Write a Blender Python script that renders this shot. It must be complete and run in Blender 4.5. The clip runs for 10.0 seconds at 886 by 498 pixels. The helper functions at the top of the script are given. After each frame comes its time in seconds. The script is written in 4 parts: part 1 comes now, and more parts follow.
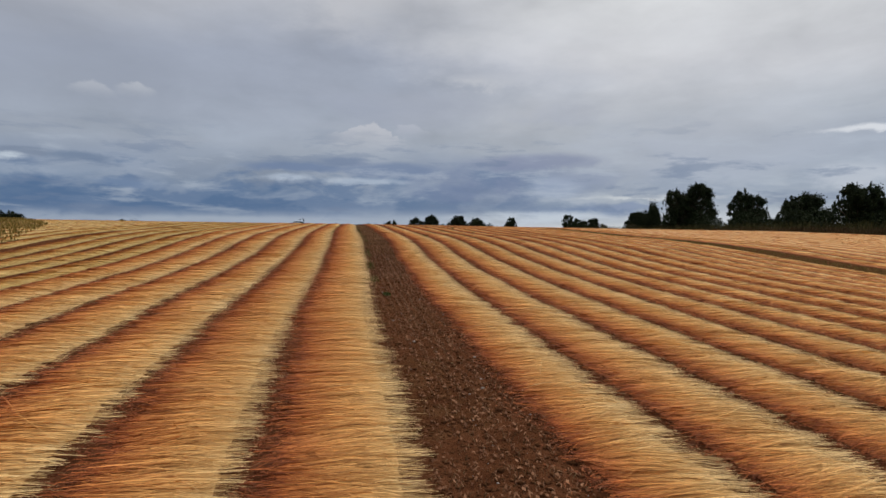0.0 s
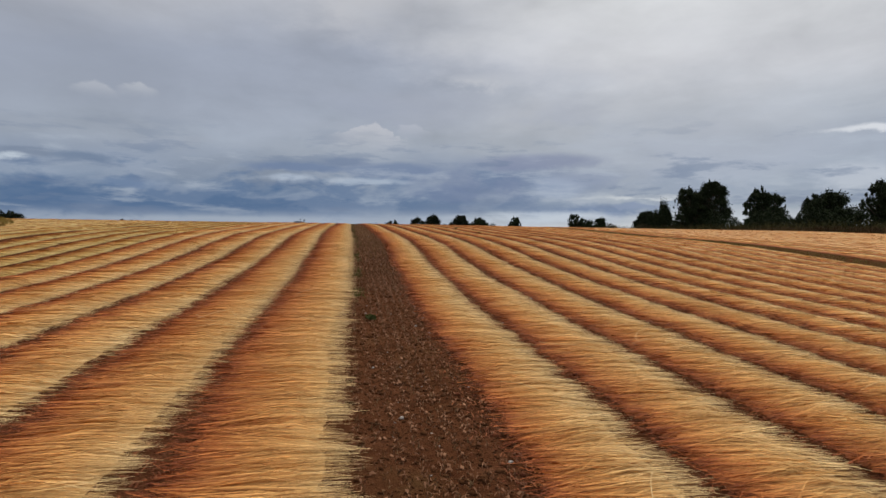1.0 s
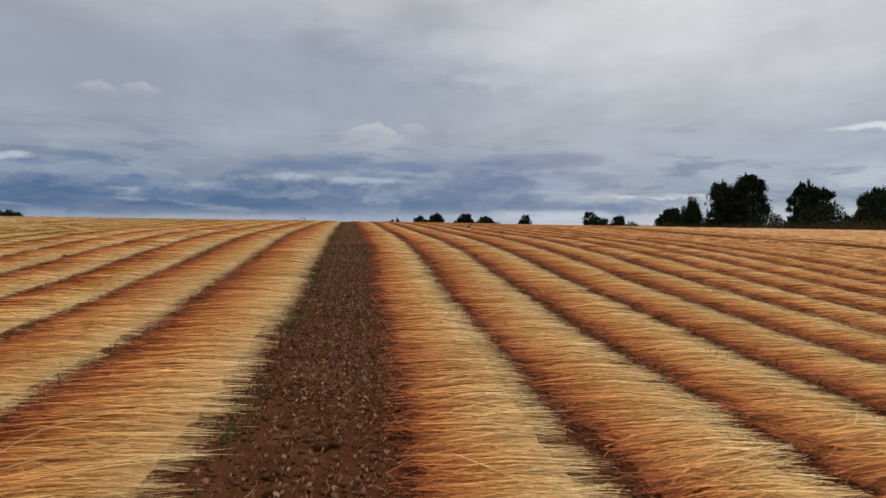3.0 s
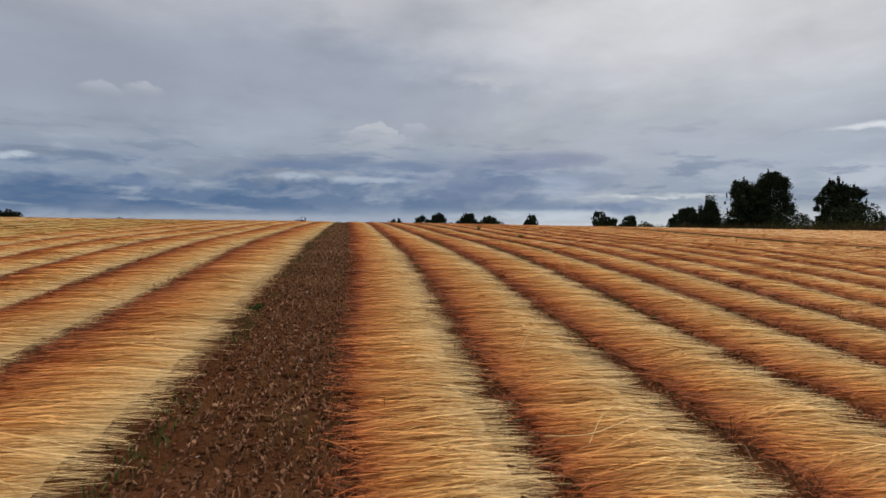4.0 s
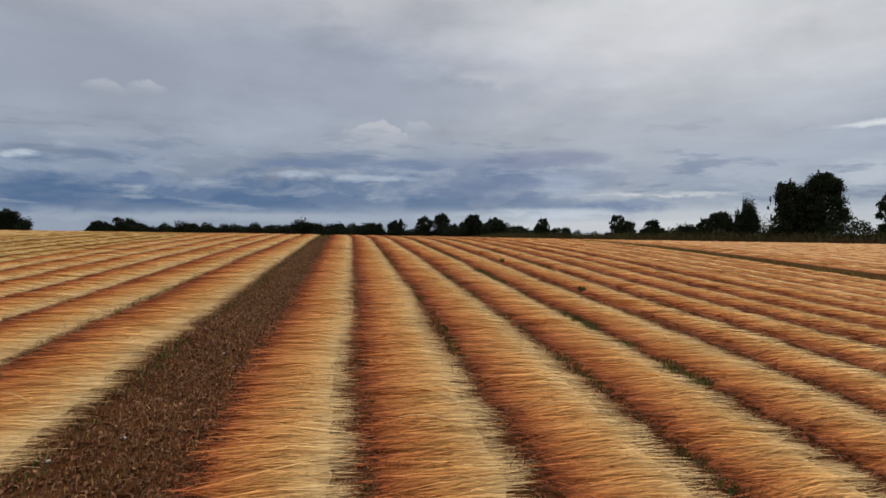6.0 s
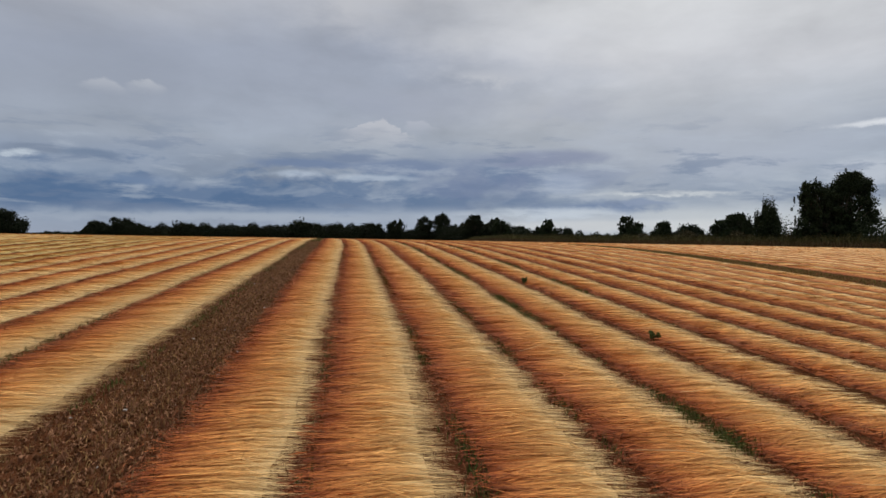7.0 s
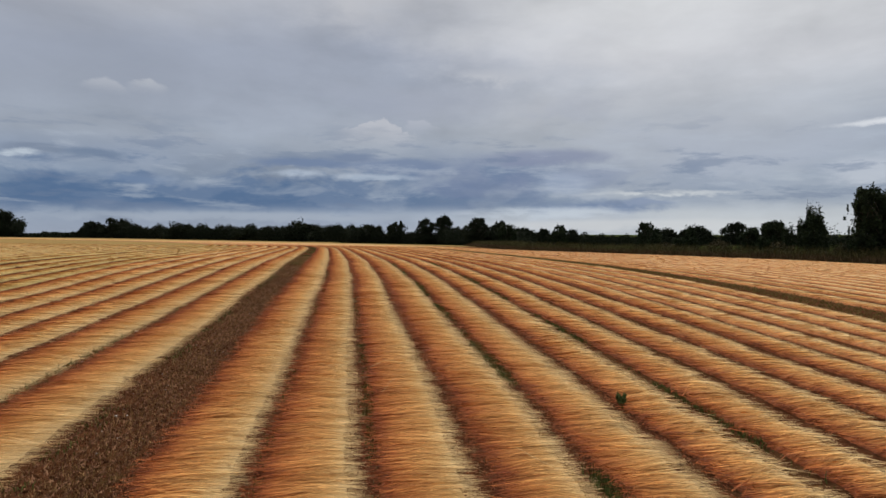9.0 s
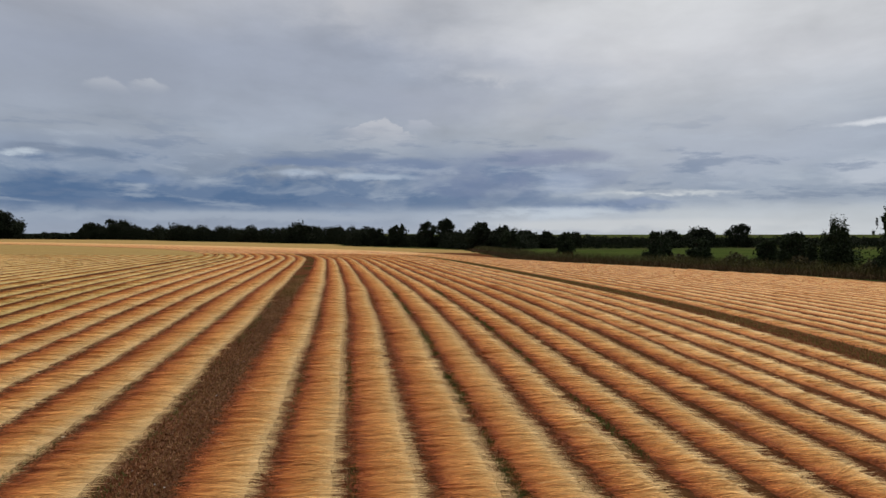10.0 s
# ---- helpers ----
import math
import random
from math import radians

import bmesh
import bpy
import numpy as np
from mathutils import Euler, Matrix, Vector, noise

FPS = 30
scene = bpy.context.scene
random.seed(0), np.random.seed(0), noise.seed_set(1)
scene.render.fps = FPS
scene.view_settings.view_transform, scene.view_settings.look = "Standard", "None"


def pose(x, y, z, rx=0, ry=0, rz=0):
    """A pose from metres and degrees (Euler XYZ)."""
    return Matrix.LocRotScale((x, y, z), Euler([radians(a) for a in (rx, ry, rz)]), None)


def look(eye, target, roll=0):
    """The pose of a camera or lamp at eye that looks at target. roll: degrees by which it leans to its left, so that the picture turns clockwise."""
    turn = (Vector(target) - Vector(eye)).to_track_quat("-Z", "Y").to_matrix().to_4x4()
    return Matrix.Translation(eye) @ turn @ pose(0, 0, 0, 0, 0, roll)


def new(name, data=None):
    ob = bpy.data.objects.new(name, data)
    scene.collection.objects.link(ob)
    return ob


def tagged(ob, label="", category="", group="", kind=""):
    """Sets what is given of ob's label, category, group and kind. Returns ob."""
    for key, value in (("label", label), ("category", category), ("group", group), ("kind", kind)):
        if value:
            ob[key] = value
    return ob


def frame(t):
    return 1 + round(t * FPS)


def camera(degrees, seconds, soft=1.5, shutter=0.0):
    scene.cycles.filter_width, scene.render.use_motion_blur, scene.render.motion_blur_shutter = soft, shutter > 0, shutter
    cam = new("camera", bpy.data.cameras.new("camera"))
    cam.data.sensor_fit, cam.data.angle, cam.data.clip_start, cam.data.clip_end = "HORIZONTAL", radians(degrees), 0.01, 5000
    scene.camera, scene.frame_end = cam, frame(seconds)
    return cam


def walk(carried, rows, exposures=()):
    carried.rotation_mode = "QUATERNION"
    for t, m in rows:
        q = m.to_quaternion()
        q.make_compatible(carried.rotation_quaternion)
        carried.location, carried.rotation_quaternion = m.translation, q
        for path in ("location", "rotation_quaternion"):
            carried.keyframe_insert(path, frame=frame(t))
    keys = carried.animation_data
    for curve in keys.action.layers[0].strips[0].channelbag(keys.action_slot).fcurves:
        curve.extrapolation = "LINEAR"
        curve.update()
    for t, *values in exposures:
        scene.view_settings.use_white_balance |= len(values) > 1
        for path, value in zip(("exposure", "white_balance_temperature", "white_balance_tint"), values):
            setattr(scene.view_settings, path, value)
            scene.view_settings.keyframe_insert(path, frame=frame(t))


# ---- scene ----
cam = camera(73.7, 10.0, soft=1.5, shutter=0.06)
PATH = [
    (0.0, pose(0.000, 0.002, 0.000, 88.850, 0, -0.397)),
    (0.5, pose(-0.021, 1.695, 0.001, 88.853, 0, -0.316)),
    (1.0, pose(-0.028, 3.478, 0.020, 88.852, 0, -0.230)),
    (1.5, pose(-0.060, 5.392, 0.038, 88.829, 0, -0.151)),
    (2.0, pose(-0.123, 7.360, 0.041, 88.789, 0, -0.079)),
    (2.5, pose(-0.221, 9.376, 0.040, 88.775, 0, -0.029)),
    (3.0, pose(-0.356, 11.413, 0.103, 88.752, 0, 0.043)),
    (3.5, pose(-0.465, 13.483, 0.134, 88.728, 0, 0.126)),
    (4.0, pose(-0.534, 15.573, 0.285, 88.704, 0, 0.220)),
    (4.5, pose(-0.561, 17.645, 0.512, 88.675, 0, 0.332)),
    (5.0, pose(-0.565, 19.697, 0.858, 88.617, 0, 0.429)),
    (5.5, pose(-0.619, 21.711, 1.155, 88.570, 0, 0.478)),
    (6.0, pose(-0.719, 23.659, 1.423, 88.541, 0, 0.498)),
    (6.5, pose(-0.827, 25.573, 1.543, 88.520, 0, 0.493)),
    (7.0, pose(-0.933, 27.455, 1.753, 88.501, 0, 0.478)),
    (7.5, pose(-1.020, 29.303, 1.984, 88.472, 0, 0.463)),
    (8.0, pose(-1.109, 31.040, 2.239, 88.463, 0, 0.475)),
    (8.5, pose(-1.233, 32.632, 2.497, 88.457, 0, 0.517)),
    (9.0, pose(-1.367, 34.132, 2.841, 88.443, 0, 0.572)),
    (9.5, pose(-1.509, 35.548, 3.386, 88.426, 0, 0.627)),
    (10.0, pose(-1.644, 36.964, 4.082, 88.397, 0, 0.671)),
]
walk(cam, PATH)

# ---- world and sun ----
SUN_AZ, SUN_EL = 12.0, 56.0     # degrees to the right of +y, and up


def make_world():
    w = bpy.data.worlds.new("sky")
    scene.world = w
    w.use_nodes = True
    nt = w.node_tree
    nt.nodes.clear()
    N, Lk = nt.nodes, nt.links

    def nd(kind, **kw):
        n = N.new(kind)
        for k, v in kw.items():
            if k == "op":
                n.operation = v
            elif k == "blend":
                n.blend_type = v
            elif k == "dtype":
                n.data_type = v
        return n

    def put(sock, v):
        if isinstance(v, (int, float)):
            sock.default_value = v
        elif isinstance(v, tuple):
            sock.default_value = v if len(v) == len(sock.default_value) else (*v, 1.0)
        else:
            Lk.new(v, sock)

    def m(op, a, b=0.0, c=0.0):
        n = nd("ShaderNodeMath", op=op)
        for i, v in enumerate((a, b, c)):
            put(n.inputs[i], v)
        return n.outputs[0]

    def step(x, lo, hi):
        n = N.new("ShaderNodeMapRange")
        n.interpolation_type = "SMOOTHSTEP"
        put(n.inputs[0], x)
        n.inputs[1].default_value, n.inputs[2].default_value = lo, hi
        return n.outputs[0]

    def ramp(x, stops):
        n = N.new("ShaderNodeValToRGB")
        els = n.color_ramp.elements
        while len(els) < len(stops):
            els.new(0.5)
        for el, (p, c) in zip(els, stops):
            el.position, el.color = p, (*c, 1)
        Lk.new(x, n.inputs[0])
        return n.outputs[0]

    def mix(f, a, b, blend="MIX"):
        n = nd("ShaderNodeMix", dtype="RGBA", blend=blend)
        put(n.inputs[0], f)
        put(n.inputs[6], a)
        put(n.inputs[7], b)
        return n.outputs[2]

    def comb(x, y, z=0.0):
        n = N.new("ShaderNodeCombineXYZ")
        for i, v in enumerate((x, y, z)):
            put(n.inputs[i], v)
        return n.outputs[0]

    def noise_at(v, scale, detail=5.0, rough=0.55, distort=0.0):
        n = N.new("ShaderNodeTexNoise")
        Lk.new(v, n.inputs["Vector"])
        n.inputs["Scale"].default_value, n.inputs["Detail"].default_value = scale, detail
        n.inputs["Roughness"].default_value, n.inputs["Distortion"].default_value = rough, distort
        return n.outputs["Fac"]

    tc = N.new("ShaderNodeTexCoord")
    sep = N.new("ShaderNodeSeparateXYZ")
    Lk.new(tc.outputs["Generated"], sep.inputs[0])
    dx, dy, e = sep.outputs
    az = m("ARCTAN2", dx, dy)
    # cloud layers are flattened towards the horizon
    wide = noise_at(comb(az, m("MULTIPLY", e, 3.6), 1.7), 2.6, 4.0, 0.5)
    fine = noise_at(comb(az, m("MULTIPLY", e, 2.6), 4.1), 8.5, 9.0, 0.58, 0.15)
    curl = noise_at(comb(m("ADD", az, 5.0), m("MULTIPLY", e, 2.0), 9.4), 22.0, 8.0, 0.6, 0.4)
    low = step(e, 0.0, 0.09)
    ew = m("ADD", e, m("MULTIPLY", m("MULTIPLY", m("SUBTRACT", wide, 0.5), 0.14), low))
    left = ramp(ew, [(0.0, (0.27, 0.315, 0.40)), (0.05, (0.22, 0.28, 0.38)), (0.10, (0.21, 0.255, 0.34)),
                     (0.16, (0.31, 0.35, 0.42)), (0.26, (0.31, 0.34, 0.41)), (0.38, (0.44, 0.45, 0.48)), (0.62, (0.80, 0.79, 0.78)), (1.0, (0.95, 0.94, 0.92))])
    right = ramp(ew, [(0.0, (0.50, 0.53, 0.56)), (0.03, (0.46, 0.50, 0.545)), (0.07, (0.34, 0.385, 0.46)), (0.11, (0.345, 0.385, 0.46)),
                      (0.17, (0.41, 0.44, 0.49)), (0.26, (0.52, 0.53, 0.56)), (0.38, (0.60, 0.61, 0.62)), (0.62, (0.86, 0.85, 0.82)), (1.0, (0.95, 0.94, 0.92))])
    sky = mix(step(m("ADD", az, m("MULTIPLY", m("SUBTRACT", wide, 0.5), 0.7)), -0.25, 0.40), left, right)
    # soft mottling of the cloud deck
    mott = m("ADD", 0.53, m("ADD", m("MULTIPLY", noise_at(comb(az, m("MULTIPLY", e, 2.4), 8.3), 3.2, 5.0, 0.50, 0.3), 0.58), m("MULTIPLY", fine, 0.36)))
    sky = mix(1.0, sky, comb(mott, mott, mott), "MULTIPLY")
    # single clouds: blue-grey bellies and streaks first, then the pale heads and gaps of light
    wa = m("ADD", az, m("MULTIPLY", m("SUBTRACT", fine, 0.5), 0.22))
    we = m("ADD", e, m("ADD", m("MULTIPLY", m("SUBTRACT", curl, 0.5), 0.030), m("MULTIPLY", m("SUBTRACT", fine, 0.5), 0.030)))
    sa = m("ADD", az, m("MULTIPLY", m("SUBTRACT", fine, 0.5), 0.07))
    se = m("ADD", e, m("ADD", m("MULTIPLY", m("SUBTRACT", curl, 0.5), 0.016), m("MULTIPLY", m("SUBTRACT", fine, 0.5), 0.014)))
    for hard, torn, clouds in ((1.0, 1.0, BELLIES), (0.45, 0.40, STREAKS), (0.55, 0.8, GLEAMS), (1.5, 0.7, HEADS)):
        for a0, e0, ra, re, amount, colour in clouds:
            crisp = clouds in (STREAKS, GLEAMS)
            u = m("DIVIDE", m("SUBTRACT", sa if crisp else wa, a0), ra)
            v = m("DIVIDE", m("SUBTRACT", se if crisp else we, e0), re)
            r = m("SQRT", m("ADD", m("MULTIPLY", u, u), m("MULTIPLY", v, v)))
            ragged = m("ADD", m("SUBTRACT", 1.0, r), m("ADD", m("MULTIPLY", m("SUBTRACT", fine, 0.5), 1.6 * torn), m("MULTIPLY", m("SUBTRACT", curl, 0.5), 1.3 * torn)))
            sky = mix(m("MULTIPLY", step(ragged, -0.45, hard), amount), sky, colour)
        if clouds is BELLIES:
            # the heaped tops of the low dark bank, each with a pale rim behind it
            for lift, z, colour, amount in ((0.012, 2.2, (0.28, 0.33, 0.42), 0.45), (0.0, 2.2, (0.084, 0.145, 0.265), 0.80), (-0.026, 5.3, (0.054, 0.115, 0.235), 0.74)):
                at = m("SUBTRACT", e, lift)
                lump = noise_at(comb(az, m("MULTIPLY", at, 2.6), z), 9.0, 7.0, 0.55, 0.25)
                bank = step(m("ADD", lump, m("MULTIPLY", m("SUBTRACT", 0.084, at), 5.0)), 0.46, 0.58)
                where = m("MULTIPLY", step(e, 0.030, 0.052), m("SUBTRACT", 1.0, m("MULTIPLY", step(az, -0.30, 0.35), 0.75)))
                sky = mix(m("MULTIPLY", m("MULTIPLY", bank, where), amount), sky, colour)
    # heaped clouds: a crisp lumpy crown over a body that fades downwards
    for a0, e0, ra, re, amount, colour in CUMULI:
        u = m("DIVIDE", m("SUBTRACT", m("ADD", az, m("MULTIPLY", m("SUBTRACT", fine, 0.5), 0.04)), a0), ra)
        crown = m("ADD", e0, m("MULTIPLY", re, m("SUBTRACT", 1.0, m("MAXIMUM", m("MULTIPLY", u, 1.3), m("MULTIPLY", u, -0.7)))))
        crown = m("ADD", crown, m("MULTIPLY", m("SUBTRACT", curl, 0.5), re * 2.4))
        depth = m("SUBTRACT", crown, e)
        base = m("ADD", e, m("MULTIPLY", m("SUBTRACT", fine, 0.5), re * 2.0))
        body = m("MULTIPLY", step(depth, 0.0, 0.006), step(base, e0 - re * 1.3, e0 + re * 0.8))
        sky = mix(m("MULTIPLY", m("MULTIPLY", body, m("SUBTRACT", 1.0, step(m("ABSOLUTE", u), 0.55, 1.15))), amount), sky, colour)
    # thin wisps and darker rags in the lower third
    band = m("MULTIPLY", step(e, 0.02, 0.05), m("SUBTRACT", 1.0, step(e, 0.11, 0.20)))
    rag = noise_at(comb(m("ADD", az, 3.0), m("ADD", m("MULTIPLY", e, 5.0), m("MULTIPLY", az, 0.10)), 6.2), 8.0, 9.0, 0.6, 0.15)
    sky = mix(m("MULTIPLY", m("MULTIPLY", step(rag, 0.53, 0.64), band), 0.50), sky, (0.130, 0.178, 0.280))
    sky = mix(m("MULTIPLY", m("MULTIPLY", m("SUBTRACT", 1.0, step(rag, 0.32, 0.46)), band), 0.36), sky, (0.42, 0.47, 0.54))
    # clear air shows faintly through the deck
    air = N.new("ShaderNodeTexSky")
    air.sky_type, air.sun_disc = "NISHITA", False
    air.sun_elevation, air.sun_rotation = radians(SUN_EL), radians(SUN_AZ)
    bg1, bg2, add = N.new("ShaderNodeBackground"), N.new("ShaderNodeBackground"), N.new("ShaderNodeAddShader")
    Lk.new(sky, bg1.inputs[0])
    bg1.inputs[1].default_value = 1.05
    Lk.new(air.outputs[0], bg2.inputs[0])
    bg2.inputs[1].default_value = 0.004
    Lk.new(bg1.outputs[0], add.inputs[0])
    Lk.new(bg2.outputs[0], add.inputs[1])
    out = N.new("ShaderNodeOutputWorld")
    Lk.new(add.outputs[0], out.inputs[0])


# azimuth, height, half width, half height (radians), amount, colour
BELLIES = [
    (-0.538, 0.061, 0.231, 0.0282, 0.95, (0.062, 0.120, 0.232)),
    (-0.276, 0.064, 0.176, 0.0242, 0.90, (0.078, 0.138, 0.255)),
    (0.099, 0.088, 0.200, 0.0400, 0.88, (0.135, 0.180, 0.300)),
    (0.263, 0.044, 0.110, 0.0090, 0.88, (0.150, 0.212, 0.350)),
    (-0.465, 0.248, 0.250, 0.0596, 0.45, (0.262, 0.292, 0.361)),
    (-0.054, 0.214, 0.143, 0.0382, 0.45, (0.305, 0.332, 0.413)),
    (0.426, 0.138, 0.184, 0.0524, 0.35, (0.352, 0.386, 0.468)),
    (0.211, 0.202, 0.064, 0.0234, 0.30, (0.314, 0.342, 0.429)),
]
STREAKS = [
    (-0.236, 0.114, 0.077, 0.0084, 0.85, (0.127, 0.181, 0.305)),
    (-0.083, 0.112, 0.076, 0.0105, 0.79, (0.144, 0.195, 0.314)),
    (-0.158, 0.125, 0.037, 0.0066, 0.73, (0.150, 0.195, 0.305)),
    (-0.538, 0.116, 0.042, 0.0074, 0.85, (0.138, 0.188, 0.283)),
    (-0.611, 0.119, 0.032, 0.0062, 0.73, (0.162, 0.202, 0.283)),
    (0.164, 0.124, 0.093, 0.0123, 0.67, (0.188, 0.216, 0.328)),
    (0.315, 0.049, 0.050, 0.0034, 0.73, (0.216, 0.270, 0.392)),
    (0.013, 0.072, 0.057, 0.0134, 0.61, (0.114, 0.162, 0.283)),
    (0.247, 0.094, 0.054, 0.0093, 0.43, (0.262, 0.305, 0.413)),
]
GLEAMS = [
    (-0.345, 0.025, 0.278, 0.0075, 0.50, (0.350, 0.400, 0.480)),
    (0.164, 0.034, 0.121, 0.0085, 0.70, (0.491, 0.552, 0.631)),
    (-0.130, 0.092, 0.070, 0.0066, 0.52, (0.491, 0.558, 0.644)),
    (-0.254, 0.096, 0.040, 0.0065, 0.70, (0.413, 0.479, 0.578)),
    (-0.625, 0.110, 0.019, 0.0054, 0.75, (0.515, 0.578, 0.644)),
    (0.335, 0.062, 0.115, 0.0042, 0.75, (0.560, 0.590, 0.615)),
    (0.300, 0.013, 0.230, 0.0085, 0.60, (0.560, 0.580, 0.600)),
    (0.632, 0.148, 0.060, 0.0046, 0.70, (0.730, 0.745, 0.776)),
    (0.607, 0.085, 0.052, 0.0174, 0.50, (0.552, 0.584, 0.644)),
    (0.406, 0.120, 0.028, 0.0053, 0.30, (0.503, 0.539, 0.610)),
    (-0.480, 0.080, 0.045, 0.0085, 0.40, (0.181, 0.246, 0.376)),
    (0.192, 0.080, 0.042, 0.0169, 0.50, (0.352, 0.413, 0.527)),
]
CUMULI = [
    (-0.118, 0.166, 0.075, 0.024, 0.80, (0.470, 0.480, 0.520)),
    (-0.042, 0.178, 0.032, 0.012, 0.60, (0.420, 0.440, 0.500)),
    (-0.526, 0.212, 0.036, 0.012, 0.60, (0.430, 0.450, 0.495)),
    (-0.468, 0.219, 0.028, 0.012, 0.70, (0.460, 0.480, 0.520)),
]
HEADS = [
    (0.051, 0.250, 0.081, 0.0134, 0.50, (0.617, 0.617, 0.631)),
    (-0.158, 0.349, 0.079, 0.0472, 0.40, (0.578, 0.571, 0.578)),
    (0.211, 0.295, 0.275, 0.0656, 0.40, (0.591, 0.591, 0.610)),
    (-0.442, 0.145, 0.093, 0.0103, 0.35, (0.361, 0.392, 0.456)),
    (-0.559, 0.103, 0.048, 0.0113, 0.40, (0.305, 0.352, 0.434)),
]
make_world()
sun = new("sun", bpy.data.lights.new("sun", "SUN"))
sun.data.energy, sun.data.angle, sun.data.color = 2.15, radians(50), (1.0, 0.925, 0.82)
sun.matrix_world = look((0, 0, 60), (-math.sin(radians(SUN_AZ)) * 50, -math.cos(radians(SUN_AZ)) * 50, 60 - 50 * math.tan(radians(SUN_EL))))


# ---- materials ----
class Mat:
    """A small builder for node materials."""

    def __init__(self, name):
        self.mat = bpy.data.materials.new(name)
        self.mat.use_nodes = True
        self.nt = self.mat.node_tree
        self.bsdf = self.nt.nodes["Principled BSDF"]

    def node(self, kind):
        return self.nt.nodes.new(kind)

    def put(self, sock, v):
        if isinstance(v, (int, float)):
            sock.default_value = v
        elif isinstance(v, tuple):
            sock.default_value = v if len(v) == len(sock.default_value) else (*v, 1.0)
        else:
            self.nt.links.new(v, sock)

    def coord(self, which="Object", scale=(1, 1, 1)):
        n = self.node("ShaderNodeMapping")
        n.inputs["Scale"].default_value = scale
        self.nt.links.new(self.node("ShaderNodeTexCoord").outputs[which], n.inputs[0])
        return n.outputs[0]

    def noise(self, vec, scale=1.0, detail=4.0, rough=0.55, distort=0.0):
        n = self.node("ShaderNodeTexNoise")
        self.nt.links.new(vec, n.inputs["Vector"])
        n.inputs["Scale"].default_value, n.inputs["Detail"].default_value = scale, detail
        n.inputs["Roughness"].default_value, n.inputs["Distortion"].default_value = rough, distort
        return n.outputs["Fac"]

    def ramp(self, x, stops):
        n = self.node("ShaderNodeValToRGB")
        els = n.color_ramp.elements
        while len(els) < len(stops):
            els.new(0.5)
        for el, (p, c) in zip(els, stops):
            el.position, el.color = p, (*c, 1)
        self.put(n.inputs[0], x)
        return n.outputs[0]

    def mix(self, f, a, b, blend="MIX"):
        n = self.node("ShaderNodeMix")
        n.data_type, n.blend_type = "RGBA", blend
        for i, v in ((0, f), (6, a), (7, b)):
            self.put(n.inputs[i], v)
        return n.outputs[2]

    def math(self, op, a, b=0.0, c=0.0):
        n = self.node("ShaderNodeMath")
        n.operation = op
        for i, v in enumerate((a, b, c)):
            self.put(n.inputs[i], v)
        return n.outputs[0]

    def remap(self, x, lo, hi, a=0.0, b=1.0):
        n = self.node("ShaderNodeMapRange")
        for i, v in enumerate((x, lo, hi, a, b)):
            self.put(n.inputs[i], v)
        return n.outputs[0]

    def sep(self, vec):
        n = self.node("ShaderNodeSeparateXYZ")
        self.nt.links.new(vec, n.inputs[0])
        return n.outputs

    def bump(self, height, strength=0.5, distance=0.02):
        n = self.node("ShaderNodeBump")
        n.inputs["Strength"].default_value, n.inputs["Distance"].default_value = strength, distance
        self.nt.links.new(height, n.inputs["Height"])
        self.nt.links.new(n.outputs[0], self.bsdf.inputs["Normal"])

    def done(self, colour, rough=0.8, spec=0.3):
        self.put(self.bsdf.inputs["Base Color"], colour)
        self.put(self.bsdf.inputs["Roughness"], rough)
        self.put(self.bsdf.inputs["Specular IOR Level"], spec)
        return self.mat


